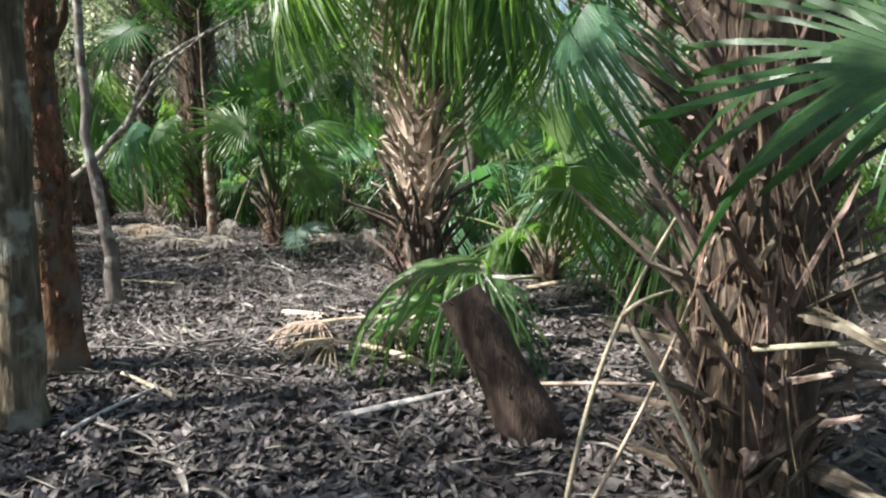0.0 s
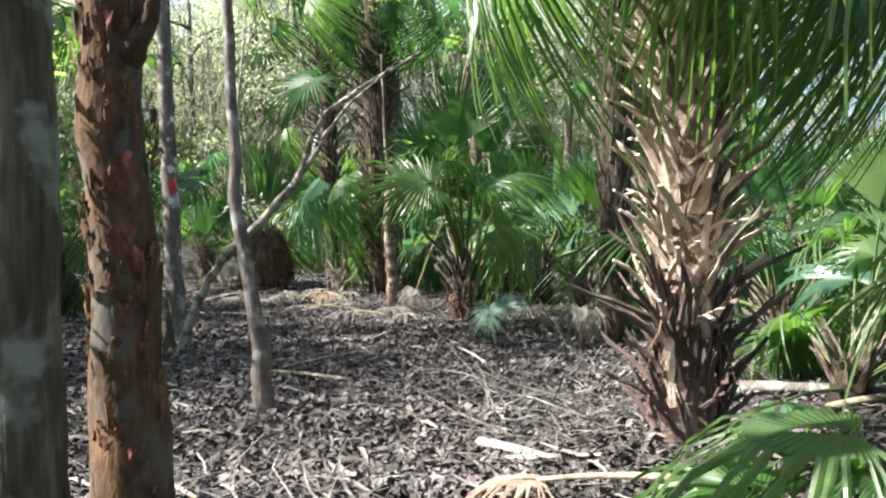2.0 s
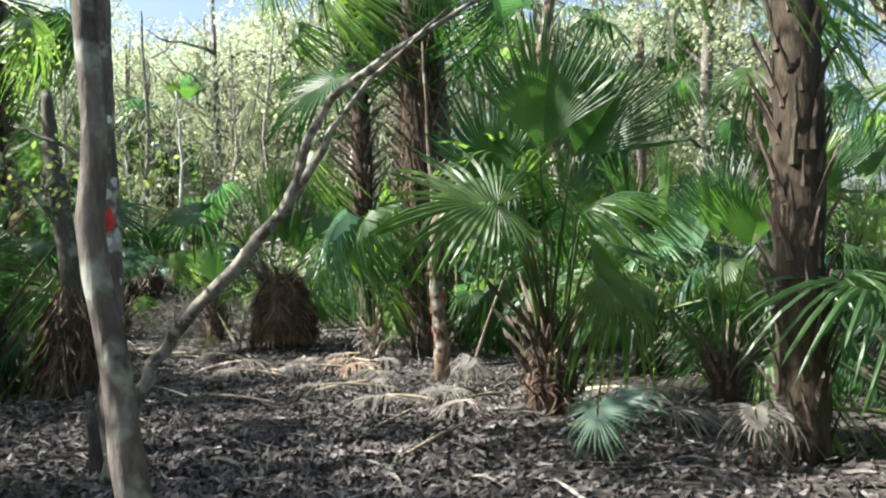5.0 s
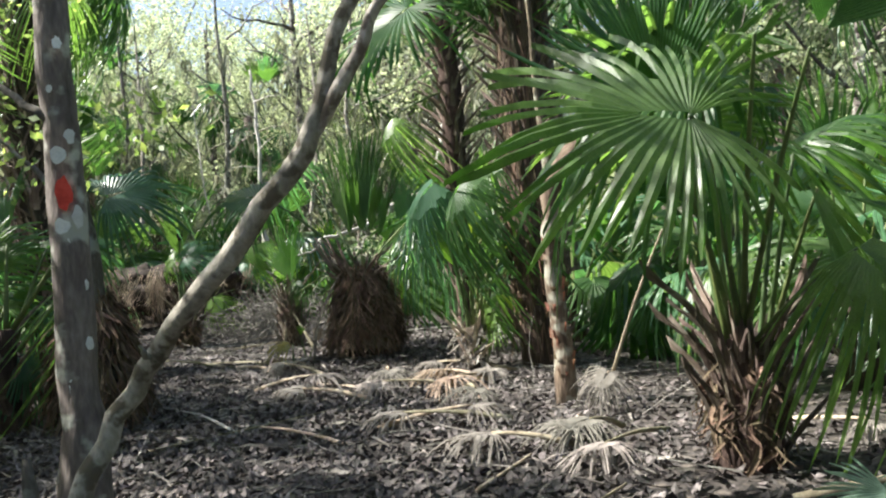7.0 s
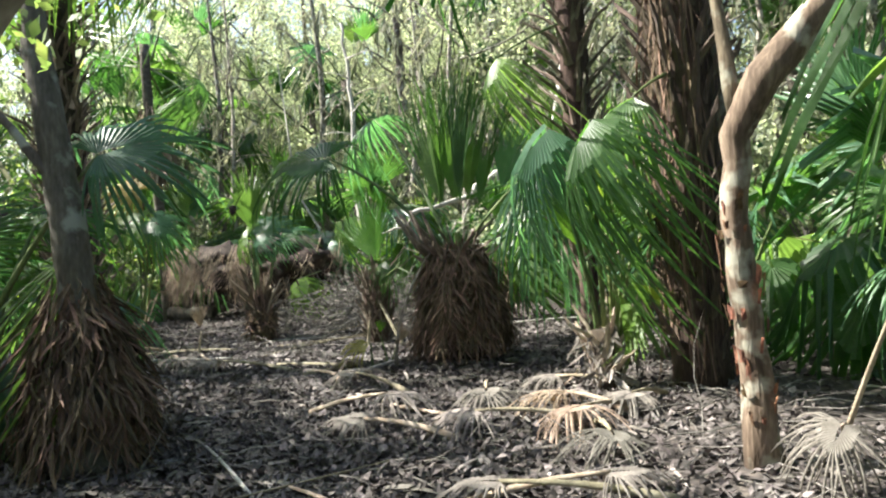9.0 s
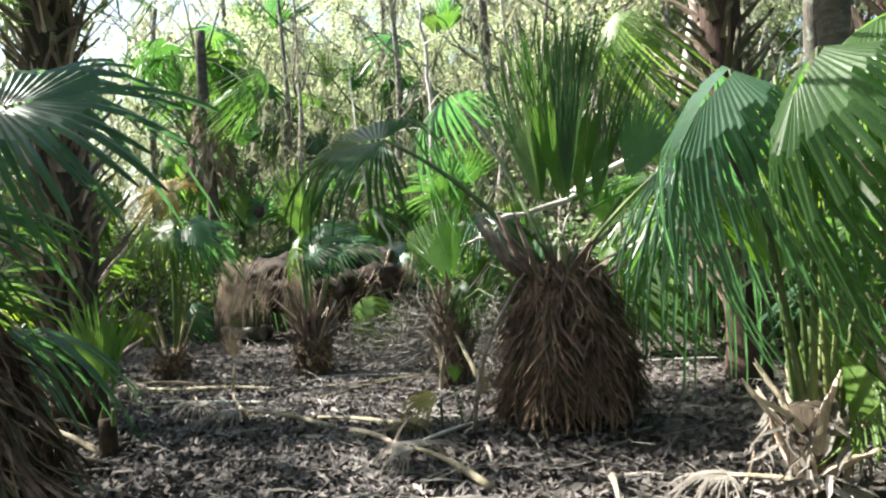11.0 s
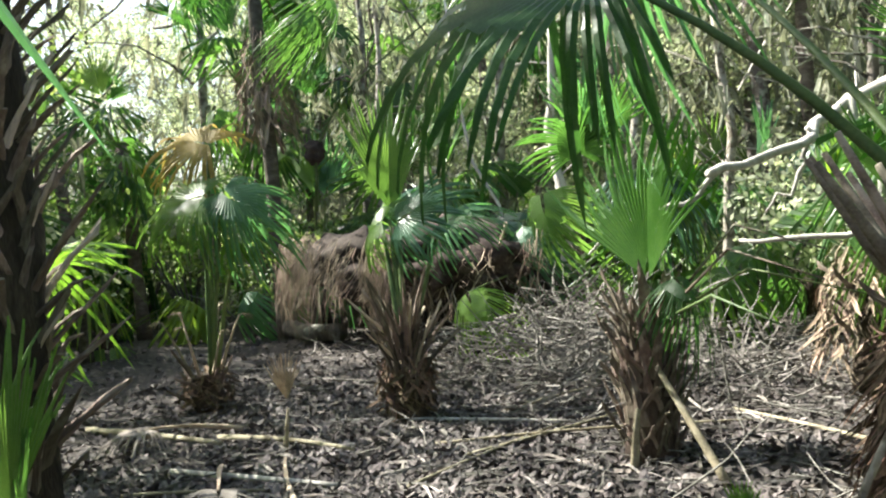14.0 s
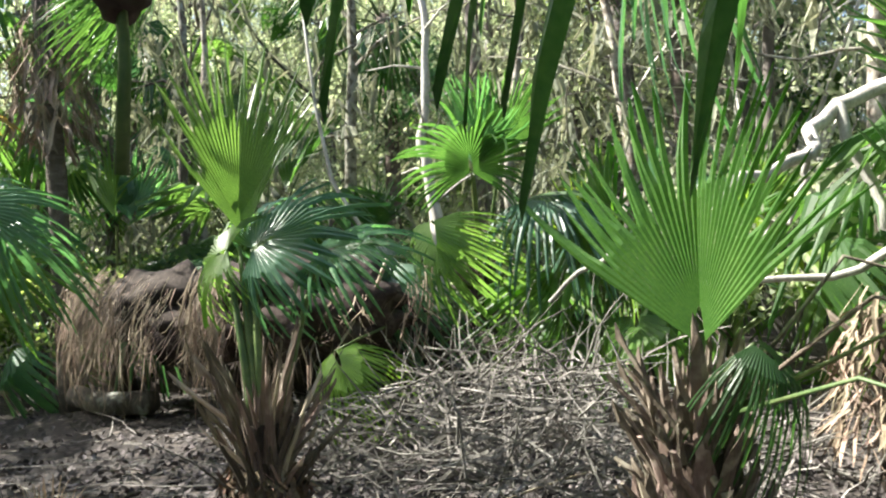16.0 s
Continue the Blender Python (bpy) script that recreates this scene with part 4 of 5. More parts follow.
for i, (dx, dy, tx, ty, R) in enumerate([(0.04, -0.04, 0.03, 0.02, 1.65), (-0.10, 0.0, -0.10, 0.05, 1.55), (0.14, 0.03, 0.12, 0.06, 1.5), (0.0, 0.08, 0.0, 0.12, 1.6), (0.2, 0.1, 0.24, 0.1, 1.3), (-0.05, -0.05, -0.18, 0.0, 1.45), (0.08, -0.05, 0.2, -0.03, 1.5)]):
    key(SP, 1.15, (-7.8 + dx, 17.25 + dy, 1.44), (tx, ty, 1), (0.3 - 0.15 * i, -1, 0.1), R, "spear", GREEN, pick=i)
key(SP, 1.1, (-7.35, 17.45, 1.75), (0.35, 0.15, 0.9), (0.2, -1, 0.2), 0.8, "sheaf", BLUEGREEN, pick=2)
key(SP, 1.15, (-8.84, 16.5, 2.33), (-0.93, -0.3, 0.02), (0.25, -0.55, 0.8), 0.98, "flat", GREEN, sag=0.16)
key(SP, 1.15, (-9.45, 18.2, 2.95), (-0.85, 0.1, -0.3), (0, -0.3, 1), 0.85, "arch", BLUEGREEN, sag=0.14, pick=1)
key(SP, 1.15, (-6.75, 17.0, 1.95), (0.8, -0.2, -0.35), (0.1, -0.5, 1), 0.9, "hang", BLUEGREEN, pick=2)
for i in range(9):
    a = radians(160 + i * 14)
    b = Vector((math.cos(a) * 0.2, math.sin(a) * 0.2, 1.0 + 0.03 * (i % 3)))
    part("dead_stalk", Shape().tube([b, b + Vector((math.cos(a) * 0.22, math.sin(a) * 0.22, 0.2)), b + Vector((math.cos(a) * 0.42, math.sin(a) * 0.42, 0.52 + 0.05 * (i % 2)))], [0.03, 0.022, 0.012], 6, 0.1, i, flat=0.6)
         .mesh("dead_stalk", BOOT, True), SP)

# ---- the far end ----
PL = palm_tree(-12.0, 15.55, 6.0, 0.24, "stout palm trunk bristling with dark leaf bases", seed=43)
boots_on(PL, 0.1, 5.5, 0.24, 0.22, 200, 43, BOOT, (12, 40), 1.2, thin=0.9, wild=0.25, split=0.5)
boots_on(PL, 0.2, 4.0, 0.24, 0.22, 45, 144, PALEBOOT, (14, 40), 1.1, thin=0.6, wild=0.25)
boots_on(PL, 0.2, 4.0, 0.24, 0.22, 60, 143, BOOT, (22, 46), 1.5, thin=0.4, wild=0.3)
crown(PL, (0, 0, 6.0), 14, 1.2, 1.0, 52, (80, -50))
for i, (dx, dy, z, L) in enumerate([(-1.1, -0.2, 1.2, YOUNG), (-0.9, 0.5, 1.5, YOUNG), (-1.2, 0.2, 0.8, GREEN)]):
    key(PL, 0.3, (-12.0 + dx, 15.55 + dy, z), (dx, dy, -0.2), (dx * -0.3, dy * -0.3 - 0.5, 1), 0.75, "flat", L, pick=i)
ys = palm_tree(-10.82, 15.2, 0.3, 0.075, "small palm seedling with a single upright folded fan", seed=44, name="palm_seedling")
key(ys, 0.25, (-10.85, 15.2, 0.42), (0.05, 0.0, 1), (0.5, -0.85, 0.1), 0.8, "young", GREEN)
key(ys, 0.25, (-10.72, 15.2, 0.4), (0.25, 0.0, 1), (-0.3, -0.9, 0.1), 0.5, "young", GREEN, pick=1)

PD = palm_tree(-14.2, 17.9, 0.32, 0.15, "small palm on long thin stalks with a fibrous base", seed=45, boots=(0.0, 0.32, 16, BOOT, (15, 50), 0.8))
part("thatch", thatch_mesh(0.13, 0.22, 0.4, 0.0, 160, 6, THATCH, 0.03), PD)
key(PD, 0.32, (-13.75, 17.98, 2.0), (0.6, 0.1, -0.35), (0.2, -0.6, 0.85), 0.75, "arch", BLUEGREEN)
key(PD, 0.32, (-13.95, 17.9, 1.98), (-0.78, -0.6, -0.12), (0.3, -0.55, 0.7), 0.78, "flat", GREEN, pick=1)
key(PD, 0.32, (-14.3, 18.2, 2.5), (-0.75, -0.45, 0.25), (0.2, -0.6, 0.75), 0.72, "flat", YELLOWLEAF, pick=2)
key(PD, 0.32, (-13.95, 18.2, 1.6), (0.8, 0.2, 0.1), (0, -0.6, 0.8), 0.55, "flat", YOUNG)
for i in range(6):
    a = i * 1.05
    key(PD, 0.25, (-14.2 + 0.35 * math.cos(a), 17.9 + 0.35 * math.sin(a), 0.75 + 0.1 * (i % 3)), (math.cos(a), math.sin(a), 0.2), (0, 0, 1), 0.12, "dry", DEADLEAF, stalk=STICK, thick=0.01)
DH = palm_tree(-17.3, 20.9, 5.8, 0.11, "tall palm with hanging brown dead fronds", seed=46, mat=PALMBARK)
crown(DH, (0, 0, 5.5), 12, 1.1, 0.95, 53, (80, -40))
part("dead_skirt", thatch_mesh(0.16, 0.42, 4.6, 2.75, 420, 68, ROOTS, 0.06, 0.03, 0.25), DH, "skirt of hanging brown dead fronds")

PBm = palm_tree(-12.08, 18.5, 0.72, 0.14, "palm with a splayed sheaf of tan leaf bases and upright fan", seed=47, boots=(0.0, 0.6, 44, DARKBOOT, (4, 22), 0.8))
boots_on(PBm, 0.35, 0.72, 0.12, 0.07, 40, 12, BOOT, (6, 34), 1.3, thin=0.45, wild=0.25)
boots_on(PBm, 0.4, 0.7, 0.12, 0.08, 9, 112, PALEBOOT, (8, 34), 1.2, thin=0.4, wild=0.25)
part("thatch", thatch_mesh(0.15, 0.19, 0.55, 0.0, 260, 16, THATCH, 0.03), PBm)
key(PBm, 0.7, (-12.35, 18.7, 1.62), (0.08, 0.0, 1), (0.55, -0.8, 0.1), 1.0, "sheaf", GREEN)
key(PBm, 0.7, (-12.32, 18.72, 1.55), (-0.22, 0.1, 1), (0.75, -0.6, 0.1), 0.85, "sheaf", GREEN, pick=1)
key(PBm, 0.7, (-12.25, 18.7, 1.6), (0.55, 0.2, 0.3), (-0.2, -1, 0.4), 0.66, "flat", BLUEGREEN, pick=1)
key(PBm, 0.7, (-12.4, 18.65, 1.6), (-0.6, 0.1, -0.1), (0.1, -0.9, 0.5), 0.5, "flat", GREEN, pick=2)
key(PBm, 0.7, (-11.95, 18.9, 1.55), (0.9, 0.2, 0.3), (0, -0.5, 0.9), 0.55, "flat", BLUEGREEN, pick=2)

PC = palm_tree(-9.95, 18.58, 0.78, 0.16, "palm with a thick dark booted base and one bright upright fan", seed=48)
boots_on(PC, 0.0, 0.9, 0.17, 0.15, 90, 48, BOOT, (4, 24), 0.8, thin=1.0, split=0.5)
key(PC, 0.95, (-9.88, 18.55, 1.02), (0.0, 0.02, 1), (-0.3, -0.95, 0.05), 1.02, "erect", YOUNG, label="bright sunlit upright fan", pick=1)
key(PC, 0.95, (-9.68, 18.5, 1.12), (0.7, -0.2, -0.5), (0.5, -0.4, 0.7), 0.4, "hang", GREEN, pick=2)
for i, (dx, dy, dz) in enumerate([(1.1, -0.35, 0.3), (1.2, -0.1, 0.1), (0.9, 0.3, 0.5), (1.0, -0.6, -0.1)]):
    part("stalk", Shape().tube([(0.1, -0.03, 0.85), (0.1 + dx * 0.5, dy * 0.5, 1.12 + dz * 0.6), (0.1 + dx, dy, 1.0 + dz * 0.5)], [0.011, 0.008, 0.005], 6, 0, i).mesh("stalk", PETIOLE if i % 2 else BOOT, True), PC)
boots_on(PC, 0.40, 0.80, 0.15, 0.09, 30, 13, BOOT, (3, 20), 1.0, thin=1.25, wild=0.12)
stalk_thing((-9.3, 18.22, 0.02), (-9.93, 18.5, 0.72), 0.022, "pale cut palm stalk leaning on a palm base", seed=11, bend=0.01)
stalk_thing((-9.9, 18.26, 0.0), (-9.87, 18.3, 0.36), 0.024, "short pale palm stalk standing in litter", seed=12, bend=0.01)

def lump(c, rad, seed, sub=4):
    bm = bmesh.new()
    bmesh.ops.create_icosphere(bm, subdivisions=sub, radius=1)
    for v in bm.verts:
        d = v.co.normalized()
        k = 1 + 0.42 * noise.noise(d * 1.9 + Vector((seed, 0, 0))) + 0.20 * noise.noise(d * 5.0 + Vector((0, seed, 0))) + 0.09 * noise.noise(d * 13.0)
        v.co = Vector((d.x * rad[0] * k, d.y * rad[1] * k, d.z * rad[2] * k)) + Vector(c)
    me = bpy.data.meshes.new("lump")
    bm.to_mesh(me)
    bm.free()
    me.materials.append(SOIL)
    me.polygons.foreach_set("use_smooth", [True] * len(me.polygons))
    return me


# hanging withered leaf over the path
WL = thing("withered_leaf", -10.0, 16.2, 1.88, "dark withered leaf tuft dangling from a thin stem", "leaf")
part("stem", Shape().tube([(-0.02, 0, -0.24), (0.0, 0, -0.1), (0, 0, 0), (0.15, 0.05, 0.22), (0.55, 0.15, 0.42)], [0.009, 0.008, 0.007, 0.004, 0.003], 6).mesh("stem", PETIOLE, True), WL)
part("tuft", lump((0, 0, 0), (0.042, 0.042, 0.046), 3, 3), WL)

# palms behind the root mound
DR = palm_tree(-12.95, 22.6, 1.3, 0.16, "palm half hidden behind brush with drooping fans", seed=49, boots=(0.3, 1.3, 26, BOOT, (20, 45), 1.0))
crown(DR, (0, 0, 1.3), 9, 1.1, 0.9, 54, (80, 15), (GREEN, BLUEGREEN))
key(DR, 1.3, (-12.7, 21.3, 1.78), (0.25, -0.3, -0.9), (0.1, -1, 0.25), 1.0, "hang", GREEN)
key(DR, 0.9, (-13.2, 20.5, 0.78), (0.5, -0.4, -0.35), (-0.1, -0.6, 0.8), 0.82, "hang", YOUNG, pick=1)
key(DR, 1.2, (-13.6, 22.0, 1.5), (-0.7, -0.3, 0.1), (0, -0.5, 0.9), 0.75, "flat", BLUEGREEN, pick=2)


# uprooted root mound
RM = thing("uprooted_root_mound", -14.7, 21.1, gz(-15, 21.15), "upturned root plate with hanging roots over a dark hollow", "root mound")
part("root_plate", lump((-0.1, 0.15, 0.90), (1.65, 0.62, 0.46), 6), RM, "brown earth-caked root plate")
part("plate_crest", lump((0.75, 0.1, 0.98), (0.8, 0.6, 0.5), 13), RM)
part("plate_crest", lump((-0.95, -0.1, 0.98), (0.9, 0.45, 0.42), 11), RM)
part("earth_bank", lump((-0.2, 1.1, 0.2), (2.4, 0.55, 0.8), 8), RM)


def hanging_roots(cx, cy, rx, ry, z0, z1, n, seed):
    """Roots of uneven length that hang in clumps from the rim of the plate."""
    r = random.Random(seed)
    s = Shape()
    for i in range(n):
        a = r.uniform(math.pi * 0.98, math.pi * 2.02)
        clump = 1.5 * noise.noise(Vector((a * 5.3, seed, 0.3)))
        if clump < r.uniform(-0.5, 0.1):
            continue
        rr = 0.97 + 0.16 * clump + r.uniform(-0.07, 0.07)
        x, y = cx + rx * rr * math.cos(a), cy + ry * rr * math.sin(a)
        zt = z0 + r.uniform(-0.45, 0.18) + 0.15 * clump
        ln = (z0 - z1) * max(0.1, 0.55 + 0.7 * clump + r.uniform(-0.3, 0.3))
        sl = r.uniform(-0.22, 0.22)
        pts = [(x * 0.94 + 0.06 * cx, y + 0.1, zt + 0.04), (x + sl * 0.2, y - 0.02, zt - 0.08), (x + sl * 0.6 + r.uniform(-0.05, 0.05), y - 0.08 + r.uniform(-0.07, 0.07), zt - ln * 0.6),
               (x + sl + r.uniform(-0.08, 0.08), y - 0.06 + r.uniform(-0.1, 0.1), max(0.03, zt - ln))]
        w = 0.002 + 0.009 * r.random() ** 3
        s.ribbon(pts, [w, w, w * 0.8, w * 0.2], (math.sin(a), -math.cos(a), r.uniform(-0.4, 0.4)), 0.6)
    return s.mesh("roots", ROOTS)


tagged(part("root_curtain", hanging_roots(-0.75, -0.25, 1.3, 0.6, 1.15, 0.45, 1300, 3), RM, "curtain of tan hanging roots"), kind="stuff")
tagged(part("root_curtain", hanging_roots(0.95, 0.2, 0.95, 0.55, 0.95, 0.55, 240, 4), RM, "curtain of tan hanging roots"), kind="stuff")
fl = thing("fallen_log", -18.6, 21.2, gz(-18.6, 21.2), "fallen log half buried in litter", "log")
part("log_trunk", Shape().tube([(0, 0, 0.1), (0.7, -0.1, 0.16), (1.4, -0.3, 0.22), (2.2, -0.5, 0.2), (2.9, -0.5, 0.24)], [0.08, 0.10, 0.11, 0.12, 0.12], 14, 0.2, 9).mesh("log_trunk", GREYBARK, True), fl)


def twig_pile(name, x, y, rx, ry, h, n, seed, label, mat=TWIG, thick=0.008):
    """A heap of tangled dead twigs."""
    r = random.Random(seed)
    s = Shape()
    for i in range(n):
        px, py = r.gauss(0, rx * 0.5), r.gauss(0, ry * 0.5)
        k = math.exp(-(px / rx) ** 2 - (py / ry) ** 2)
        p = Vector((x + px, y + py, gz(x + px, y + py) + 0.02 + r.random() * h * k))
        d = Vector((r.gauss(0, 1), r.gauss(0, 1), r.gauss(0.05, 0.5 if h > 0.3 else 0.06))).normalized()
        pts = [p]
        L = r.uniform(0.25, 1.0)
        for q in range(4):
            d = (d + Vector((r.gauss(0, 0.3), r.gauss(0, 0.3), r.gauss(0, 0.25 if h > 0.3 else 0.05)))).normalized()
            nx = pts[-1] + d * L / 4
            nx.z = max(nx.z, gz(nx.x, nx.y) + 0.01)
            pts.append(nx)
        t = thick * r.uniform(0.4, 1.5)
        s.tube(pts, [t, t * 0.9, t * 0.75, t * 0.55, t * 0.3], 3, cap=False)
    return tagged(new(name, s.mesh(name, mat)), label, "brush", kind="stuff")


twig_pile("brush_pile", -11.6, 20.4, 1.8, 1.2, 0.8, 1100, 1, "tangled heap of grey dead twigs")
twig_pile("floor_twigs", -11.0, 18.8, 4.5, 2.6, 0.06, 420, 2, "thin dry twigs strewn over the litter", thick=0.006)
twig_pile("floor_twigs", -6.5, 14.5, 4.5, 3.5, 0.06, 330, 3, "thin dry twigs strewn over the litter", thick=0.005)
twig_pile("floor_twigs", -1.5, 6.5, 3.5, 4.0, 0.06, 320, 4, "thin dry twigs strewn over the litter", thick=0.004)
twig_pile("brush_pile", -1.9, 5.6, 0.9, 0.5, 0.12, 60, 5, "low tangle of grey twigs by a tree foot")

HP = palm_tree(-9.3, 20.75, 1.0, 0.13, "low palm with a tan skirt of hanging dead fronds", seed=66, boots=(0.3, 0.8, 20, BOOT, (20, 50), 1.0))
part("dead_skirt", thatch_mesh(0.16, 0.36, 1.15, 0.12, 420, 67, ROOTS, 0.06, 0.02, 0.22), HP, "skirt of tan dead leaf strips")
key(HP, 0.75, (-9.1, 20.6, 1.5), (0.3, -0.1, 0.9), (0, -1, 0.2), 0.7, "erect", GREEN)
key(HP, 0.75, (-9.0, 20.5, 1.35), (0.6, -0.4, -0.5), (0.3, -0.6, 0.7), 0.7, "hang", YOUNG, pick=1)

def flowing(pts, n=5, jitter=0.0, seed=0):
    """A smooth crooked line through the given places."""
    r = random.Random(seed)
    p = [Vector(pts[0])] + [Vector(q) for q in pts] + [Vector(pts[-1])]
    out = []
    for i in range(1, len(p) - 2):
        for k in range(n):
            t = k / n
            q = (p[i] * 2 + (p[i + 1] - p[i - 1]) * t + (p[i - 1] * 2 - p[i] * 5 + p[i + 1] * 4 - p[i + 2]) * t * t + (p[i] * 3 - p[i - 1] - p[i + 1] * 3 + p[i + 2]) * t ** 3) / 2
            out.append(q + Vector((r.gauss(0, jitter), r.gauss(0, jitter), r.gauss(0, jitter))))
    return out + [p[-2]]


white = thing("dead_tree", -8.6, 22.3, gz(-8.6, 22.3), "bleached dead tree with bare crooked white limbs", "tree")
part("trunk", Shape().tube([(0, 0, -0.1), (-0.1, -0.1, 1.0), (-0.2, -0.3, 1.9), (-0.15, -0.1, 2.9), (0.1, 0.1, 4.5)], [0.13, 0.11, 0.10, 0.08, 0.04], 10, 0.15, 2).mesh("trunk", DEADWOOD, True), white)
for pts, r0 in [([(0.3, 0.1, 2.75), (-0.3, -0.35, 2.55), (-1.0, -0.75, 2.3), (-1.1, -1.6, 1.95), (-1.3, -2.8, 1.72)], 0.075),
                ([(-1.0, -0.75, 2.3), (-0.85, -0.8, 1.9), (-0.7, -0.85, 1.5), (-0.72, -0.85, 1.2)], 0.05), ([(-1.1, -1.4, 2.05), (-1.15, -1.45, 1.7), (-1.4, -1.6, 1.4)], 0.025),
                ([(-1.3, -2.6, 1.75), (-1.5, -2.8, 1.55), (-1.9, -2.9, 1.45), (-2.2, -3.0, 1.2)], 0.025), ([(-0.2, -0.3, 1.9), (-0.9, -0.6, 1.2), (-1.9, -1.0, 1.15)], 0.045)]:
    r0 *= 0.95
    pts = flowing(pts, 5, 0.02, len(pts) + int(r0 * 1000))
    part("limb", Shape().tube(pts, [r0 * (1 - 0.6 * i / (len(pts) - 1)) for i in range(len(pts))], 8, 0.3, int(r0 * 900)).mesh("limb", DEADWOOD, True), white)
wt = thing("dead_sapling", -13.95, 23.4, gz(-13.95, 23.4), "thin bleached dead tree hung with grey moss", "tree")
wt_pts = flowing([(0, 0, -0.1), (0.03, 0, 1.8), (-0.07, 0, 2.8), (0.04, 0, 4.0), (-0.1, 0.05, 6.0)], 7, 0.02, 4)
part("trunk", Shape().tube(wt_pts, [0.085 - 0.055 * i / (len(wt_pts) - 1) for i in range(len(wt_pts))], 10, 0.4, 3).mesh("trunk", DEADWOOD, True), wt)
for i in range(9):
    a, z, q = i * 2.4, 2.0 + i * 0.4, random.Random(i)
    d = Vector((math.cos(a), math.sin(a) * 0.5, q.uniform(0.1, 0.7)))
    part("twig", Shape().tube([Vector((0, 0, z)), Vector((0, 0, z)) + d * 0.4, Vector((0, 0, z)) + d * 0.8 + Vector((0, 0, -0.1))], [0.02, 0.012, 0.005], 5).mesh("twig", DEADWOOD, True), wt)
vine = thing("hanging_vine", -14.2, 22.0, gz(-14.2, 22.0), "pale bare vine hanging in a slack curve", "vine")
part("stem", Shape().tube([(0.45, 0, 0.9), (0.3, 0, 1.6), (-0.1, 0, 2.2), (-0.25, 0, 3.0), (-0.5, 0.1, 5)], [0.018, 0.02, 0.022, 0.018, 0.01], 6, 0.2, 1).mesh("stem", DEADWOOD, True), vine)

# dry fan on a stem, yellow leaf, seedlings
df = thing("dead_palm_seedling", -12.1, 17.38, gz(-12.1, 17.38), "small dry brown fan on a thin stem", "palm")
key(df, 0.0, (-12.12, 17.38, 0.34), (-0.05, 0.0, 1), (0.4, -0.9, 0.05), 0.36, "sheaf", DEADLEAF, stalk=STICK, thick=0.012)
yl = thing("palm_seedling", -8.66, 16.9, gz(-8.66, 16.9), "palm seedling with one yellowed fan on the ground", "palm")
key(yl, 0.0, (-8.75, 16.86, 0.30), (-0.72, -0.66, -0.15), (0.1, -0.6, 0.9), 0.42, "dry", YELLOWLEAF, thick=0.01)
key(yl, 0.0, (-8.64, 16.9, 0.38), (0.1, 0.1, 1), (0.3, -1, 0), 0.16, "young", YOUNG, thick=0.008)
key(yl, 0.0, (-8.5, 17.0, 0.25), (0.4, 0.1, 0.8), (0.3, -1, 0.4), 0.25, "young", DEADLEAF, thick=0.008)
yr = thing("palm_seedling", -3.1, 16.6, gz(-3.1, 16.6), "small yellow-green palm seedling", "palm")
for i, (dx, dz) in enumerate([(-0.15, 0.35), (0.05, 0.45), (0.25, 0.32)]):
    key(yr, 0.0, (-3.1 + dx, 16.55, dz), (dx * 2, -0.1, 0.8), (0.2, -1, 0.3), 0.42, "young", YOUNG, pick=i, thick=0.01)


# fallen fronds, each lying flat with its stalk
def fallen(x, y, az, R, L, mat, seed, label):
    f = thing("fallen_frond", x, y, gz(x, y), label, "frond", "fallen fronds")
    d = Vector((math.cos(radians(az)), math.sin(radians(az)), 0))
    b = -d * L
    b.z = gz(x + b.x, y + b.y) - gz(x, y) + 0.03
    pts = [Vector((0, 0, 0.06 + 0.16 * R)).lerp(b, i / 6) + Vector((0, 0, 0.03 * math.sin(i / 6 * 3.1))) for i in range(7)]
    part("stalk", Shape().tube(pts, [0.012 + 0.003 * i for i in range(7)], 6, 0.1, seed, flat=0.6).mesh("stalk", STICK, True), f)
    q = random.Random(seed)
    up = Vector((q.uniform(-0.15, 0.15), q.uniform(-0.15, 0.15), 1))
    part("blade", blade("dead", mat, False, seed), f, "", frame_matrix((0, 0, 0.06 + 0.16 * R), d + Vector((0, 0, 0.05)), up) @ Matrix.Diagonal((R, R, R, 1)))
    return f


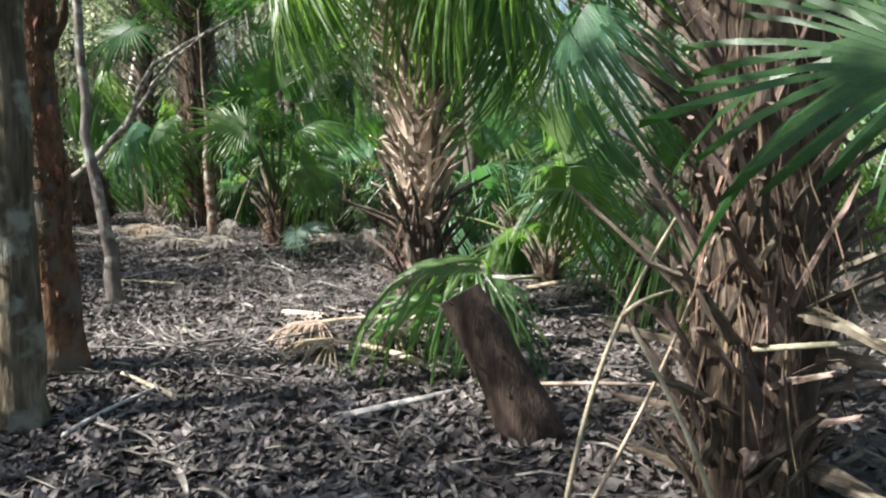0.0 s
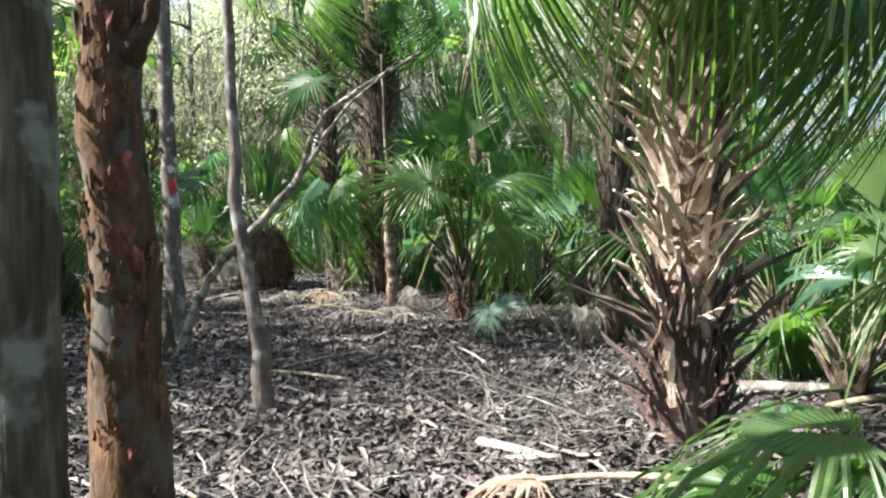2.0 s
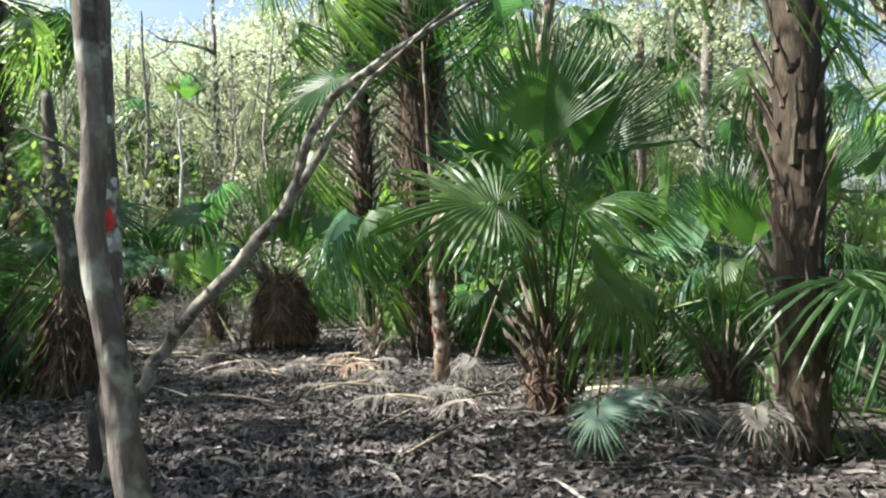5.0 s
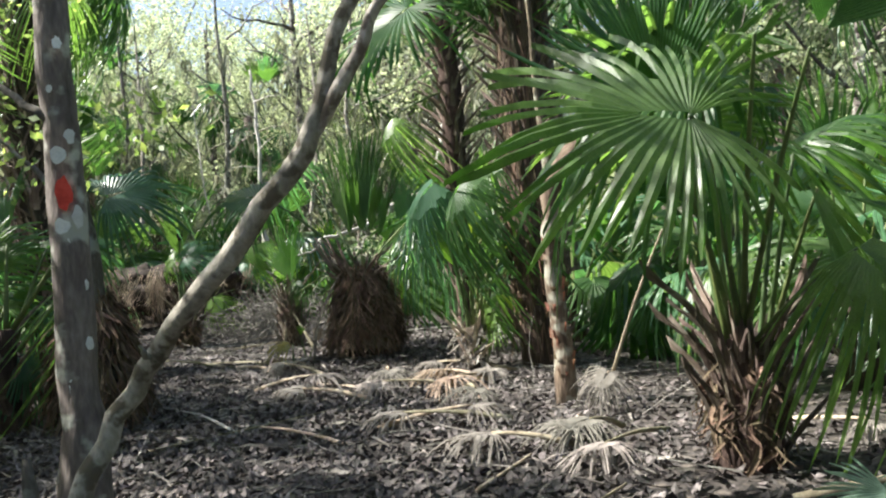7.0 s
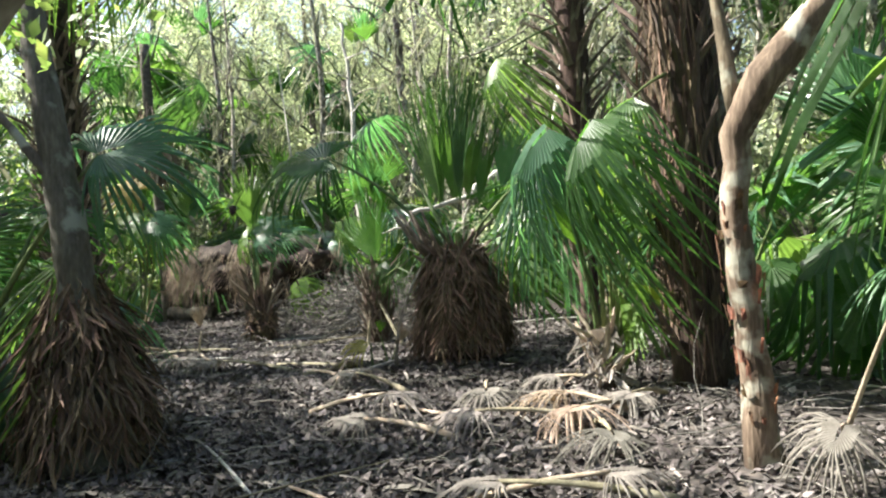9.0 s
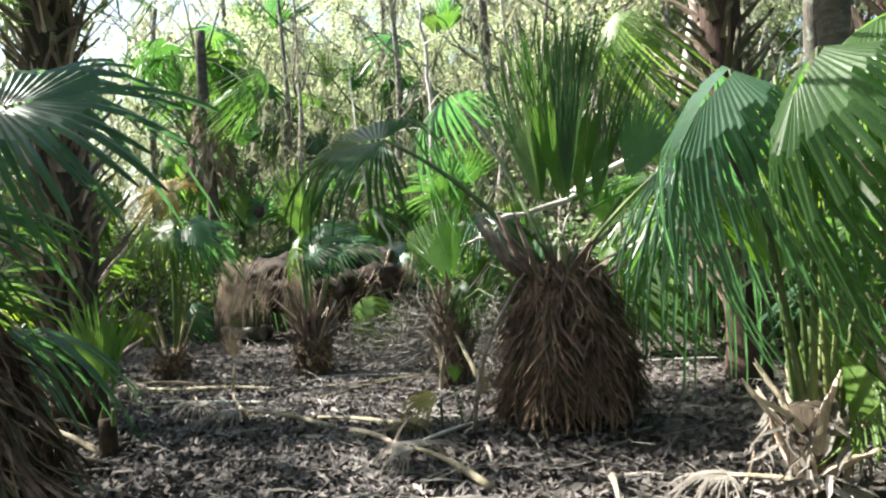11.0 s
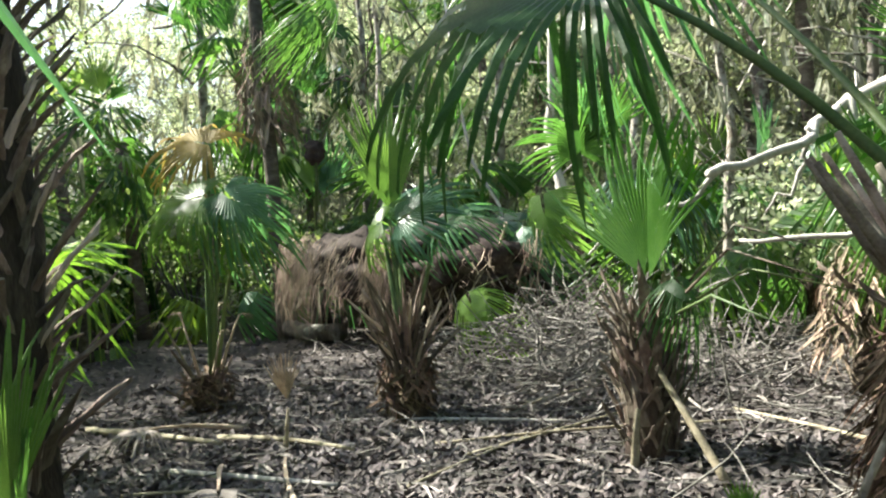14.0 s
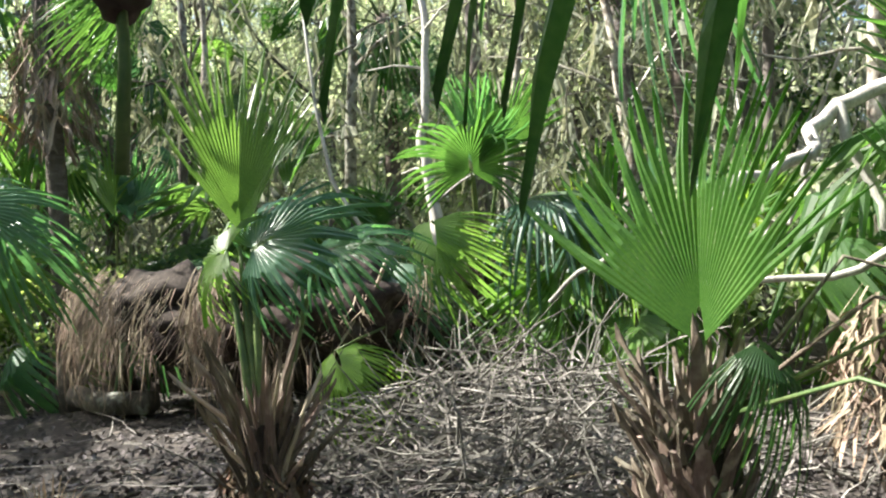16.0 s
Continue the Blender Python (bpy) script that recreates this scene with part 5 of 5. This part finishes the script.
for i, (x, y, az, R, L, mat) in enumerate([
        (-5.4, 13.6, 200, 0.55, 0.9, GREYLEAF), (-3.55, 12.85, 250, 0.5, 0.8, GREYLEAF), (-3.9, 13.4, 280, 0.55, 0.6, GREYLEAF), (-4.9, 13.9, 30, 0.5, 0.8, GREYLEAF),
        (-8.2, 15.9, 170, 0.6, 0.7, GREYLEAF), (-10.6, 16.3, 200, 0.6, 0.9, GREYLEAF), (-11.4, 16.4, 330, 0.55, 0.9, GREYLEAF), (-11.6, 15.0, 190, 0.7, 0.8, DEADLEAF),
        (-10.9, 14.5, 240, 0.7, 0.6, GREYLEAF), (-6.6, 15.6, 300, 0.6, 0.8, GREYLEAF), (-5.4, 15.7, 260, 0.55, 0.5, GREYLEAF), (-6.3, 16.3, 200, 0.5, 0.7, GREYLEAF),
        (-1.0, 6.2, 190, 0.6, 0.9, DEADLEAF), (-0.8, 5.6, 160, 0.6, 0.7, DEADLEAF), (-0.3, 5.9, 210, 0.55, 0.8, DEADLEAF), (1.6, 8.2, 100, 0.6, 1.0, GREYLEAF),
        (-1.6, 12.5, 20, 0.6, 0.9, GREYLEAF), (0.4, 9.6, 70, 0.55, 0.9, GREYLEAF), (-8.9, 16.6, 120, 0.45, 0.6, DEADLEAF), (-7.3, 15.2, 20, 0.6, 0.7, GREYLEAF),
        (-6.3, 14.9, 220, 0.6, 0.8, GREYLEAF), (-5.6, 15.2, 250, 0.65, 0.6, DEADLEAF), (-7.0, 14.5, 190, 0.6, 0.7, GREYLEAF), (-5.2, 14.7, 300, 0.55, 0.7, GREYLEAF), (-5.9, 15.6, 180, 0.6, 0.5, DEADLEAF), (-4.4, 13.0, 200, 0.6, 0.6, GREYLEAF), (-11.9, 14.6, 20, 0.7, 0.6, GREYLEAF),
        (-13.3, 16.9, 250, 0.6, 0.7, GREYLEAF), (-2.0, 13.6, 330, 0.6, 0.8, GREYLEAF), (-3.8, 13.45, 240, 0.6, 0.35, GREYLEAF)]):
    fallen(x, y, az, R, L, mat, i, "weathered grey fallen fan frond lying in litter" if mat is GREYLEAF else "tan dead fan frond lying in litter")

for i, (x, y, az, L, r) in enumerate([(-12.6, 18.1, 25, 2.0, 0.016), (-11.3, 18.0, 40, 2.2, 0.016), (-10.9, 16.6, 150, 1.2, 0.02), (-8.6, 16.2, 80, 0.9, 0.025), (-9.2, 16.9, 190, 0.9, 0.02),
                                      (-5.6, 13.0, 160, 1.2, 0.014), (-6.8, 13.2, 150, 1.4, 0.012), (-7.2, 12.6, 60, 1.6, 0.012), (-3.0, 9.0, 170, 1.3, 0.018), (-3.9, 9.4, 60, 1.0, 0.014),
                                      (0.9, 8.6, 30, 2.2, 0.03), (-0.4, 9.4, 60, 1.4, 0.014), (-0.6, 4.2, 20, 0.7, 0.022), (-1.6, 4.6, 150, 0.5, 0.016), (0.3, 4.6, 5, 1.4, 0.014),
                                      (-2.0, 4.0, 70, 0.7, 0.02), (-4.2, 12.2, 80, 0.7, 0.02), (-3.6, 11.2, 75, 1.1, 0.02), (-12.4, 16.6, 20, 1.3, 0.02), (-13.0, 17.3, 10, 1.4, 0.02),
                                      (-8.2, 19.0, 160, 1.8, 0.015), (-9.0, 19.9, 30, 1.6, 0.015), (-6.2, 15.9, 100, 1.2, 0.016), (-11.5, 19.0, 70, 1.5, 0.012), (-1.9, 9.9, 120, 0.9, 0.015)]):
    dx, dy = math.cos(radians(az)) * L, math.sin(radians(az)) * L
    stalk_thing((x, y, gz(x, y) + 0.03), (x + dx, y + dy, gz(x + dx, y + dy) + 0.05), r, "pale dry stick lying on the litter", name="fallen_stick", seed=i + 30, bend=0.03, mat=STICK if i % 3 else DEADWOOD)
for a_, b_, r_ in [((-9.52, 16.58), (-8.76, 16.29), 0.026), ((-9.36, 16.4), (-8.96, 16.77), 0.022), ((-10.94, 17.91), (-10.58, 19.31), 0.018), ((-10.78, 17.25), (-10.85, 18.9), 0.016),
                   ((-14.38, 16.84), (-12.7, 17.16), 0.028), ((-12.0, 16.11), (-11.48, 16.74), 0.018), ((-3.65, 6.51), (-2.67, 5.75), 0.018), ((-7.35, 15.3), (-6.6, 15.1), 0.02)]:
    stalk_thing((*a_, gz(*a_) + 0.03), (*b_, gz(*b_) + 0.05), r_, "pale dry stick lying on the litter", name="fallen_stick", seed=int(a_[1] * 10), bend=0.02)
stalk_thing((0.35, 9.2, 0.05), (1.7, 9.12, 0.07), 0.055, "grey fallen branch lying in litter", name="fallen_branch", mat=GREYBARK, seed=91, bend=0.02)
stalk_thing((-1.5, 7.25, 0.06), (-0.55, 6.5, 0.09), 0.03, "broad pale frond sheath lying in the sun", name="frond_sheath", seed=92, bend=0.03)
stalk_thing((-1.3, 6.9, 0.05), (-0.5, 6.9, 0.12), 0.03, "broad pale frond sheath lying in the sun", name="frond_sheath", seed=93, bend=0.03)
twig_pile("twig_tangle", -0.95, 7.6, 0.7, 0.6, 0.45, 60, 8, "small tangle of bare grey twigs by a palm foot", thick=0.006)
stalk_thing((-3.86, 14.5, 0.26), (-3.33, 14.4, 1.5), 0.016, "thin pale stalk of a broken frond standing in litter", seed=71, bend=0.03)
bf = thing("fallen_frond", -3.86, 14.42, gz(-3.86, 14.42), "withered grey fan hanging from a broken stalk", "frond", "fallen fronds")
key(bf, 0.3, (-3.86, 14.40, 0.34), (-0.25, -0.75, -0.5), (0.1, -0.6, 0.8), 0.46, "dead", GREYLEAF, base=(-3.86, 14.5, 0.3), stalk=STICK)
stalk_thing((-12.95, 19.6, 0.75), (-12.3, 18.7, 0.55), 0.012, "thin pale stick resting across a palm base", seed=72, bend=0.01)
stalk_thing((-12.9, 20.9, 1.5), (-13.6, 21.3, 0.62), 0.014, "thin pale frond stalk leaning on the root mound", seed=73, bend=0.02)
stalk_thing((-8.35, 16.75, 0.05), (-7.9, 16.9, 1.25), 0.016, "grey crooked stick leaning on a shaggy palm", seed=74, bend=0.12, mat=PALEBARK)

# ---- surrounding forest ----
KEEP = [(-3, 10, 3.6), (-5, 14, 3.4), (-8, 15.5, 3.2), (-11, 17.5, 3.2), (-12.5, 20, 2.8), (-9, 18.5, 2.6), (-2.5, 12.5, 1.6), (-15, 21.5, 2.6), (-10.5, 21, 1.8), (-14.2, 17.9, 1.8), (-16.6, 19.2, 2.6), (-14.5, 16.3, 1.8), (-12.5, 22.5, 1.2), (-6, 11, 2.4), (-1, 7, 3), (2.2, 4.2, 1.9)]


def free_place(r, x0, x1, y0, y1, gap):
    while True:
        x, y = r.uniform(x0, x1), r.uniform(y0, y1)
        if path_gap(x, y) > gap and all(math.hypot(x - a, y - b) > c for a, b, c in KEEP):
            return x, y


def simple_palm(h, seed, mats):
    p = palm_tree(0, 0, h, 0.14, "green fan palm in the forest undergrowth" if h < 2 else "tall fan palm in the forest", seed=seed, mat=PALMBARK if h > 2 else FIBRE, lite=True)
    crown(p, (0, 0, h), 12 if h > 2 else 11, 1.1, 1.0, seed, (82, -45 if h > 2 else 8), mats, True)
    return p


def sunny(x, y):
    """The open side of the wood, from which the sun comes in."""
    u = -0.95 * (x + 5) - 0.32 * (y - 9)
    return 3 < u < 24 and y < 13


def arc_place(r):
    """A place in the far wood ahead of the walk."""
    d, w = r.uniform(19, 38), radians(r.uniform(-20, 84))
    return -6 - d * math.sin(w), 13 + d * math.cos(w)


protos = [simple_palm(h, 80 + i, m) for i, (h, m) in enumerate([(0.4, (GREEN, YOUNG)), (0.8, (GREEN, BLUEGREEN)), (1.4, (GREEN,)), (4.2, (GREEN,)), (5.6, (GREEN, BLUEGREEN)), (7.2, (GREEN,)), (0.5, (YOUNG, GREEN))])]
fr = random.Random(5)
spots = []
for i in range(150):
    for _ in range(60):
        x, y = free_place(fr, -34, 13, -6, 36, 3.4)
        if all(math.hypot(x - a, y - b) > 1.15 for a, b in spots):
            break
    spots.append((x, y))
for i, (x, y) in enumerate(spots):
    k = fr.choice((0, 1, 2, 6, 0, 1, 6, 3, 4, 5))
    m = Matrix.Translation((x, y, gz(x, y) - 0.03)) @ pose(0, 0, 0, fr.uniform(-3, 3), fr.uniform(-3, 3), fr.uniform(0, 360)) @ Matrix.Scale(fr.uniform(0.85, 1.2), 4)
    if x < -16 and y > 10 and k in (3, 4, 5) and fr.random() < 0.7:
        k = fr.choice((0, 1, 2, 6))
    if math.hypot(x + 6.0, y - 4.9) < 0.4:
        continue
    if i < len(protos):
        protos[i].matrix_basis = Matrix.Translation((x, y, gz(x, y) - 0.03))
    else:
        copy_thing(protos[k], m)


for i in range(75):
    for _ in range(60):
        x, y = free_place(fr, -32, -1, 19, 34, 4.5)
        if all(math.hypot(x - a, y - b) > 1.1 for a, b in spots):
            break
    spots.append((x, y))
    k = fr.choice((0, 1, 2, 6, 1, 3) if x < -16 else (0, 1, 2, 6, 6, 3, 4, 5))
    m = Matrix.Translation((x, y, gz(x, y) - 0.03)) @ pose(0, 0, 0, fr.uniform(-3, 3), fr.uniform(-3, 3), fr.uniform(0, 360)) @ Matrix.Scale(fr.uniform(0.85, 1.2), 4)
    if x > -9 or i % 2:
        copy_thing(protos[k], m)

# palms that close the view behind the long-stalked palm
for i, (x, y, k, q) in enumerate([(-18.8, 18.6, 3, 0.66), (-20.4, 20.2, 3, 0.8), (-18.4, 22.3, 4, 0.6), (-21.6, 18.2, 4, 0.62), (-19.8, 16.6, 3, 0.72)]):
    copy_thing(protos[k], Matrix.Translation((x, y, gz(x, y) - 0.03)) @ pose(0, 0, 0, 2, -2, 71 * i) @ Matrix.Scale(q, 4))


def moss_mesh(seed, n, z0, z1, reach):
    r = random.Random(seed)
    s = Shape()
    for i in range(n):
        a, d, z = r.uniform(0, 6.28), reach * r.random() ** 0.6, r.uniform(z0, z1)
        x, y = d * math.cos(a), d * math.sin(a)
        for k in range(5):
            L, w = r.uniform(0.2, 0.8), r.uniform(0.012, 0.04)
            ox, oy = r.uniform(-0.12, 0.12), r.uniform(-0.12, 0.12)
            s.ribbon([(x + ox, y + oy, z), (x + ox + r.uniform(-0.2, 0.2), y + oy + r.uniform(-0.2, 0.2), z - L * 0.5), (x + ox + r.uniform(-0.25, 0.25), y + oy + r.uniform(-0.2, 0.2), z - L)], [w, w * 1.2, w * 0.2], (math.cos(a * 3 + k), math.sin(a * 3 + k), 0), 0.4)
    return s.mesh("moss", MOSS)


def forest_tree(seed, h, mat, moss):
    r = random.Random(seed)
    clumps = [(r.gauss(0, h * 0.2), r.gauss(0, h * 0.2), h * r.uniform(0.26, 1.0) , r.uniform(0.5, 1.3)) for _ in range(32)]
    t = hardwood(0, 0, [(0, 0, 0), (0.1, 0, h * 0.3), (-0.1, 0.1, h * 0.6), (0, 0, h * 0.95)], [0.2, 0.15, 0.11, 0.04], "broadleaved forest tree with hanging moss", PALEBARK if seed % 2 else GREYBARK, seed, name="forest_tree", group="forest trees", sides=8,
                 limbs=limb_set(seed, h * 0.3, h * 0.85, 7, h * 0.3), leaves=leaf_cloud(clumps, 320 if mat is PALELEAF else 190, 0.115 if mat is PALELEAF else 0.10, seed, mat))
    tagged(part("moss", moss_mesh(seed, moss, h * 0.35, h * 0.9, h * 0.32), t, "grey hanging moss"), kind="stuff")
    return t


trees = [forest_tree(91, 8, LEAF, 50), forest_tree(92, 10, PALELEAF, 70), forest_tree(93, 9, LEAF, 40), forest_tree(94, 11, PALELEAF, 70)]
for i in range(74):
    x, y = free_place(fr, -46, 20, -8, 50, 8.5 if i % 3 == 0 else 10.5) if i % 2 else arc_place(fr)
    while (-9 < x < 6 and 16 < y < 20) or math.hypot(x + 13, y - 21) < 8.5 or (sunny(x, y) and fr.random() < 0.3) or (x < -16 and 7 < y < (36 if i % 2 else 24)):
        x, y = free_place(fr, -46, 20, -8, 50, 9)
    if i < 4:
        trees[i].matrix_basis = Matrix.Translation((x, y, gz(x, y)))
    else:
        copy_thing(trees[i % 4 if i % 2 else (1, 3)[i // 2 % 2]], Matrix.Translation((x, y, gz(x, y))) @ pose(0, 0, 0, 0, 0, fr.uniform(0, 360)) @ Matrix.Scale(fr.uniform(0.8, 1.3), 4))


trees[3].matrix_basis = Matrix.Translation((-17.0, 2.0, gz(-17.0, 2.0)))
# Unseen trees, added only to shade palm fronds and the floor.
for x, y, k in [(-3.7, 0.1, 0.9), (-4.4, 2.0, 0.75), (-7.7, 8.7, 0.7), (-17.6, 16.0, 0.9)]:
    copy_thing(trees[0], Matrix.Translation((x, y, gz(x, y))) @ pose(0, 0, 0, 0, 0, 60 * x) @ Matrix.Scale(k, 4))

# unseen trees beside the path, added to throw broken shade on it
cr = random.Random(9)
for i in range(13):
    u = i / 12 * (len(PATHLINE) - 2) + 0.4
    k = min(int(u), len(PATHLINE) - 2)
    px = PATHLINE[k][0] + (PATHLINE[k + 1][0] - PATHLINE[k][0]) * (u - k)
    py = PATHLINE[k][1] + (PATHLINE[k + 1][1] - PATHLINE[k][1]) * (u - k)
    x, y = px - (6.0 if i % 2 else 8.8) + cr.uniform(-0.6, 0.6), py - (2.2 if i % 2 else 3.2) + cr.uniform(-0.6, 0.6)
    if math.hypot(x + 6.0, y - 4.9) < 2.4:
        continue
    copy_thing(trees[(0, 2)[i % 2]], Matrix.Translation((x, y, gz(x, y))) @ pose(0, 0, 0, 0, 0, cr.uniform(0, 360)) @ Matrix.Scale(cr.uniform(0.85, 1.15), 4))


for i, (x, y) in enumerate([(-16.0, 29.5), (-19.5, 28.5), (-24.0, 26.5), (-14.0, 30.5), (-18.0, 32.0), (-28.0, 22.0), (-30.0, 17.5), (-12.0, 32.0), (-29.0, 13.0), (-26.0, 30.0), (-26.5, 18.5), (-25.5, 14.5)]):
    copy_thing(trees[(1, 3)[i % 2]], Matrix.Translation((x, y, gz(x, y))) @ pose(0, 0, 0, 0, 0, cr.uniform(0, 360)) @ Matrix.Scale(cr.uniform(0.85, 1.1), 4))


def thicket(seed):
    """Low undergrowth: bare stems and a cloud of small leaves."""
    r = random.Random(seed)
    t = thing("shrub", 0, 0, 0, "leafy pale green shrub in the undergrowth", "shrub", "undergrowth")
    s = Shape()
    for i in range(14):
        a, l = r.uniform(0, 6.28), r.uniform(0.8, 2.2)
        s.tube([(0, 0, -0.05), (math.cos(a) * l * 0.25, math.sin(a) * l * 0.25, l * 0.5), (math.cos(a) * l * 0.5, math.sin(a) * l * 0.5, l)], [0.018, 0.012, 0.005], 4, cap=False)
    tagged(part("brushwood", s.mesh("brushwood", TWIG), t), kind="stuff")
    part("crown", leaf_cloud([(r.gauss(0, 0.6), r.gauss(0, 0.6), r.uniform(0.3, 1.9), r.uniform(0.3, 0.6)) for _ in range(10)], 420, 0.09, seed, LEAF if seed % 2 else PALELEAF), t)
    return t


def dry_brush(seed):
    """A tall tangle of bleached twigs hung with pale moss."""
    r = random.Random(seed)
    t = thing("dry_brush", 0, 0, 0, "tall bleached tangle of dry twigs and moss", "brush", "dry brush")
    s = Shape()
    for i in range(150):
        p = Vector((r.gauss(0, 1.1), r.gauss(0, 1.1), r.uniform(0.1, 3.6)))
        d = Vector((r.gauss(0, 1), r.gauss(0, 1), r.gauss(0.2, 0.7))).normalized()
        pts = [p]
        for k in range(3):
            d = (d + Vector((r.gauss(0, 0.35), r.gauss(0, 0.35), r.gauss(-0.1, 0.3)))).normalized()
            pts.append(pts[-1] + d * r.uniform(0.25, 0.6))
        w = r.uniform(0.005, 0.016)
        s.tube(pts, [w, w * 0.8, w * 0.6, w * 0.3], 3, cap=False)
    for i in range(9):
        a, l = r.uniform(0, 6.28), r.uniform(2.2, 4.0)
        s.tube([(0, 0, -0.05), (math.cos(a) * l * 0.2, math.sin(a) * l * 0.2, l * 0.5), (math.cos(a) * l * 0.45, math.sin(a) * l * 0.45, l)], [0.045, 0.03, 0.012], 5, cap=False)
    tagged(part("twig_mass", s.mesh("twig_mass", DEADWOOD), t), kind="stuff")
    tagged(part("moss", leaf_cloud([(r.gauss(0, 0.9), r.gauss(0, 0.9), r.uniform(0.4, 3.6), r.uniform(0.3, 0.7)) for _ in range(16)], 300, 0.10, seed, PALELEAF if seed % 2 else MOSS), t), kind="stuff")
    return t


brushes = [dry_brush(1), dry_brush(2)]
br_rng = random.Random(15)
for i in range(30):
    d, w = br_rng.uniform(17.5, 30), radians(br_rng.uniform(8, 80))
    x, y = -6 - d * math.sin(w), 13 + d * math.cos(w)
    while math.hypot(x + 14, y - 20.5) < 4.5 or math.hypot(x + 12, y - 15.5) < 3 or math.hypot(x + 16, y - 19) < 3:
        d, w = br_rng.uniform(17.5, 30), radians(br_rng.uniform(8, 80))
        x, y = -6 - d * math.sin(w), 13 + d * math.cos(w)
    m = Matrix.Translation((x, y, gz(x, y))) @ pose(0, 0, 0, 0, 0, br_rng.uniform(0, 360)) @ Matrix.Scale(br_rng.uniform(0.8, 1.4), 4)
    if i < 2:
        brushes[i].matrix_basis = m
    else:
        copy_thing(brushes[i % 2], m)

shrubs = [thicket(1), thicket(2), thicket(3)]
ur = random.Random(33)
# Extra pale shrubs whose colour stands in for sunlit growth in dark gaps.
for i in range(46):
    d, w = ur.uniform(13, 27), radians(ur.uniform(-5, 80))
    x, y = -6 - d * math.sin(w), 12 + d * math.cos(w)
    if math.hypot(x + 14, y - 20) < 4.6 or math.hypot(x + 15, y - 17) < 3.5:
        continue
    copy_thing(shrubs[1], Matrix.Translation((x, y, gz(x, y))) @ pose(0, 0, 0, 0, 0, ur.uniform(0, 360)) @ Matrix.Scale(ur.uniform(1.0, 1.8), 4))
for i in range(60):
    x, y = free_place(fr, -36, 14, -4, 38, 6.0)
    m = Matrix.Translation((x, y, gz(x, y))) @ pose(0, 0, 0, 0, 0, fr.uniform(0, 360)) @ Matrix.Scale(fr.uniform(0.7, 1.3), 4)
    if i < 3:
        shrubs[i].matrix_basis = m
    else:
        copy_thing(shrubs[i % 3], m)


def bare_tree(seed, h, r0, mat):
    """A tall trunk with few bare crooked limbs, hung with moss."""
    r = random.Random(seed)
    t = hardwood(0, 0, [(0, 0, 0), (r.uniform(-0.2, 0.2), 0, h * 0.3), (r.uniform(-0.4, 0.4), 0.1, h * 0.6), (r.uniform(-0.4, 0.4), 0, h)], [r0, r0 * 0.8, r0 * 0.6, r0 * 0.25],
                 "tall bare forest trunk with crooked limbs and moss", mat, seed, name="bare_tree", group="bare forest trunks", sides=9)
    for i in range(9):
        a, z = r.uniform(0, 6.28), h * r.uniform(0.18, 0.85)
        p, d = Vector((0, 0, z)), Vector((math.cos(a), math.sin(a), r.uniform(0.1, 0.9))).normalized()
        pts = [p]
        for k in range(6):
            d = (d + Vector((r.gauss(0, 0.3), r.gauss(0, 0.3), r.gauss(0.03, 0.25)))).normalized()
            pts.append(pts[-1] + d * r.uniform(0.25, 0.5))
        w = r0 * r.uniform(0.18, 0.4)
        part("limb", Shape().tube(pts, [w * (1 - 0.13 * k) for k in range(7)], 5, 0.15, seed + i).mesh("limb", mat, True), t)
    tagged(part("moss", moss_mesh(seed, 30, h * 0.25, h * 0.8, 1.3), t, "grey hanging moss"), kind="stuff")
    return t


bare = [bare_tree(201, 9, 0.12, PALEBARK), bare_tree(202, 10, 0.19, GREYBARK), bare_tree(203, 8, 0.08, PALEBARK), bare_tree(204, 9, 0.10, GREYBARK)]
for i, (x, y) in enumerate([(-16.6, 25.4), (-15.6, 27.6), (-12.2, 24.6), (-10.6, 26.4), (-9.4, 25.0), (-13.0, 28.5), (-17.9, 23.6), (-19.5, 24.5), (-20.5, 21.4), (-7.6, 24.0),
                            (-13.9, 25.6), (-11.4, 29.5), (-22.5, 19.0), (-21.0, 16.5), (-6.0, 25.5), (-14.8, 30.5), (-4.0, 23.0)]):
    m = Matrix.Translation((x, y, gz(x, y))) @ pose(0, 0, 0, 3 * math.sin(i), 3 * math.cos(i * 2), 77 * i)
    if i < 4:
        bare[i].matrix_basis = m
    else:
        copy_thing(bare[i % 4], m)
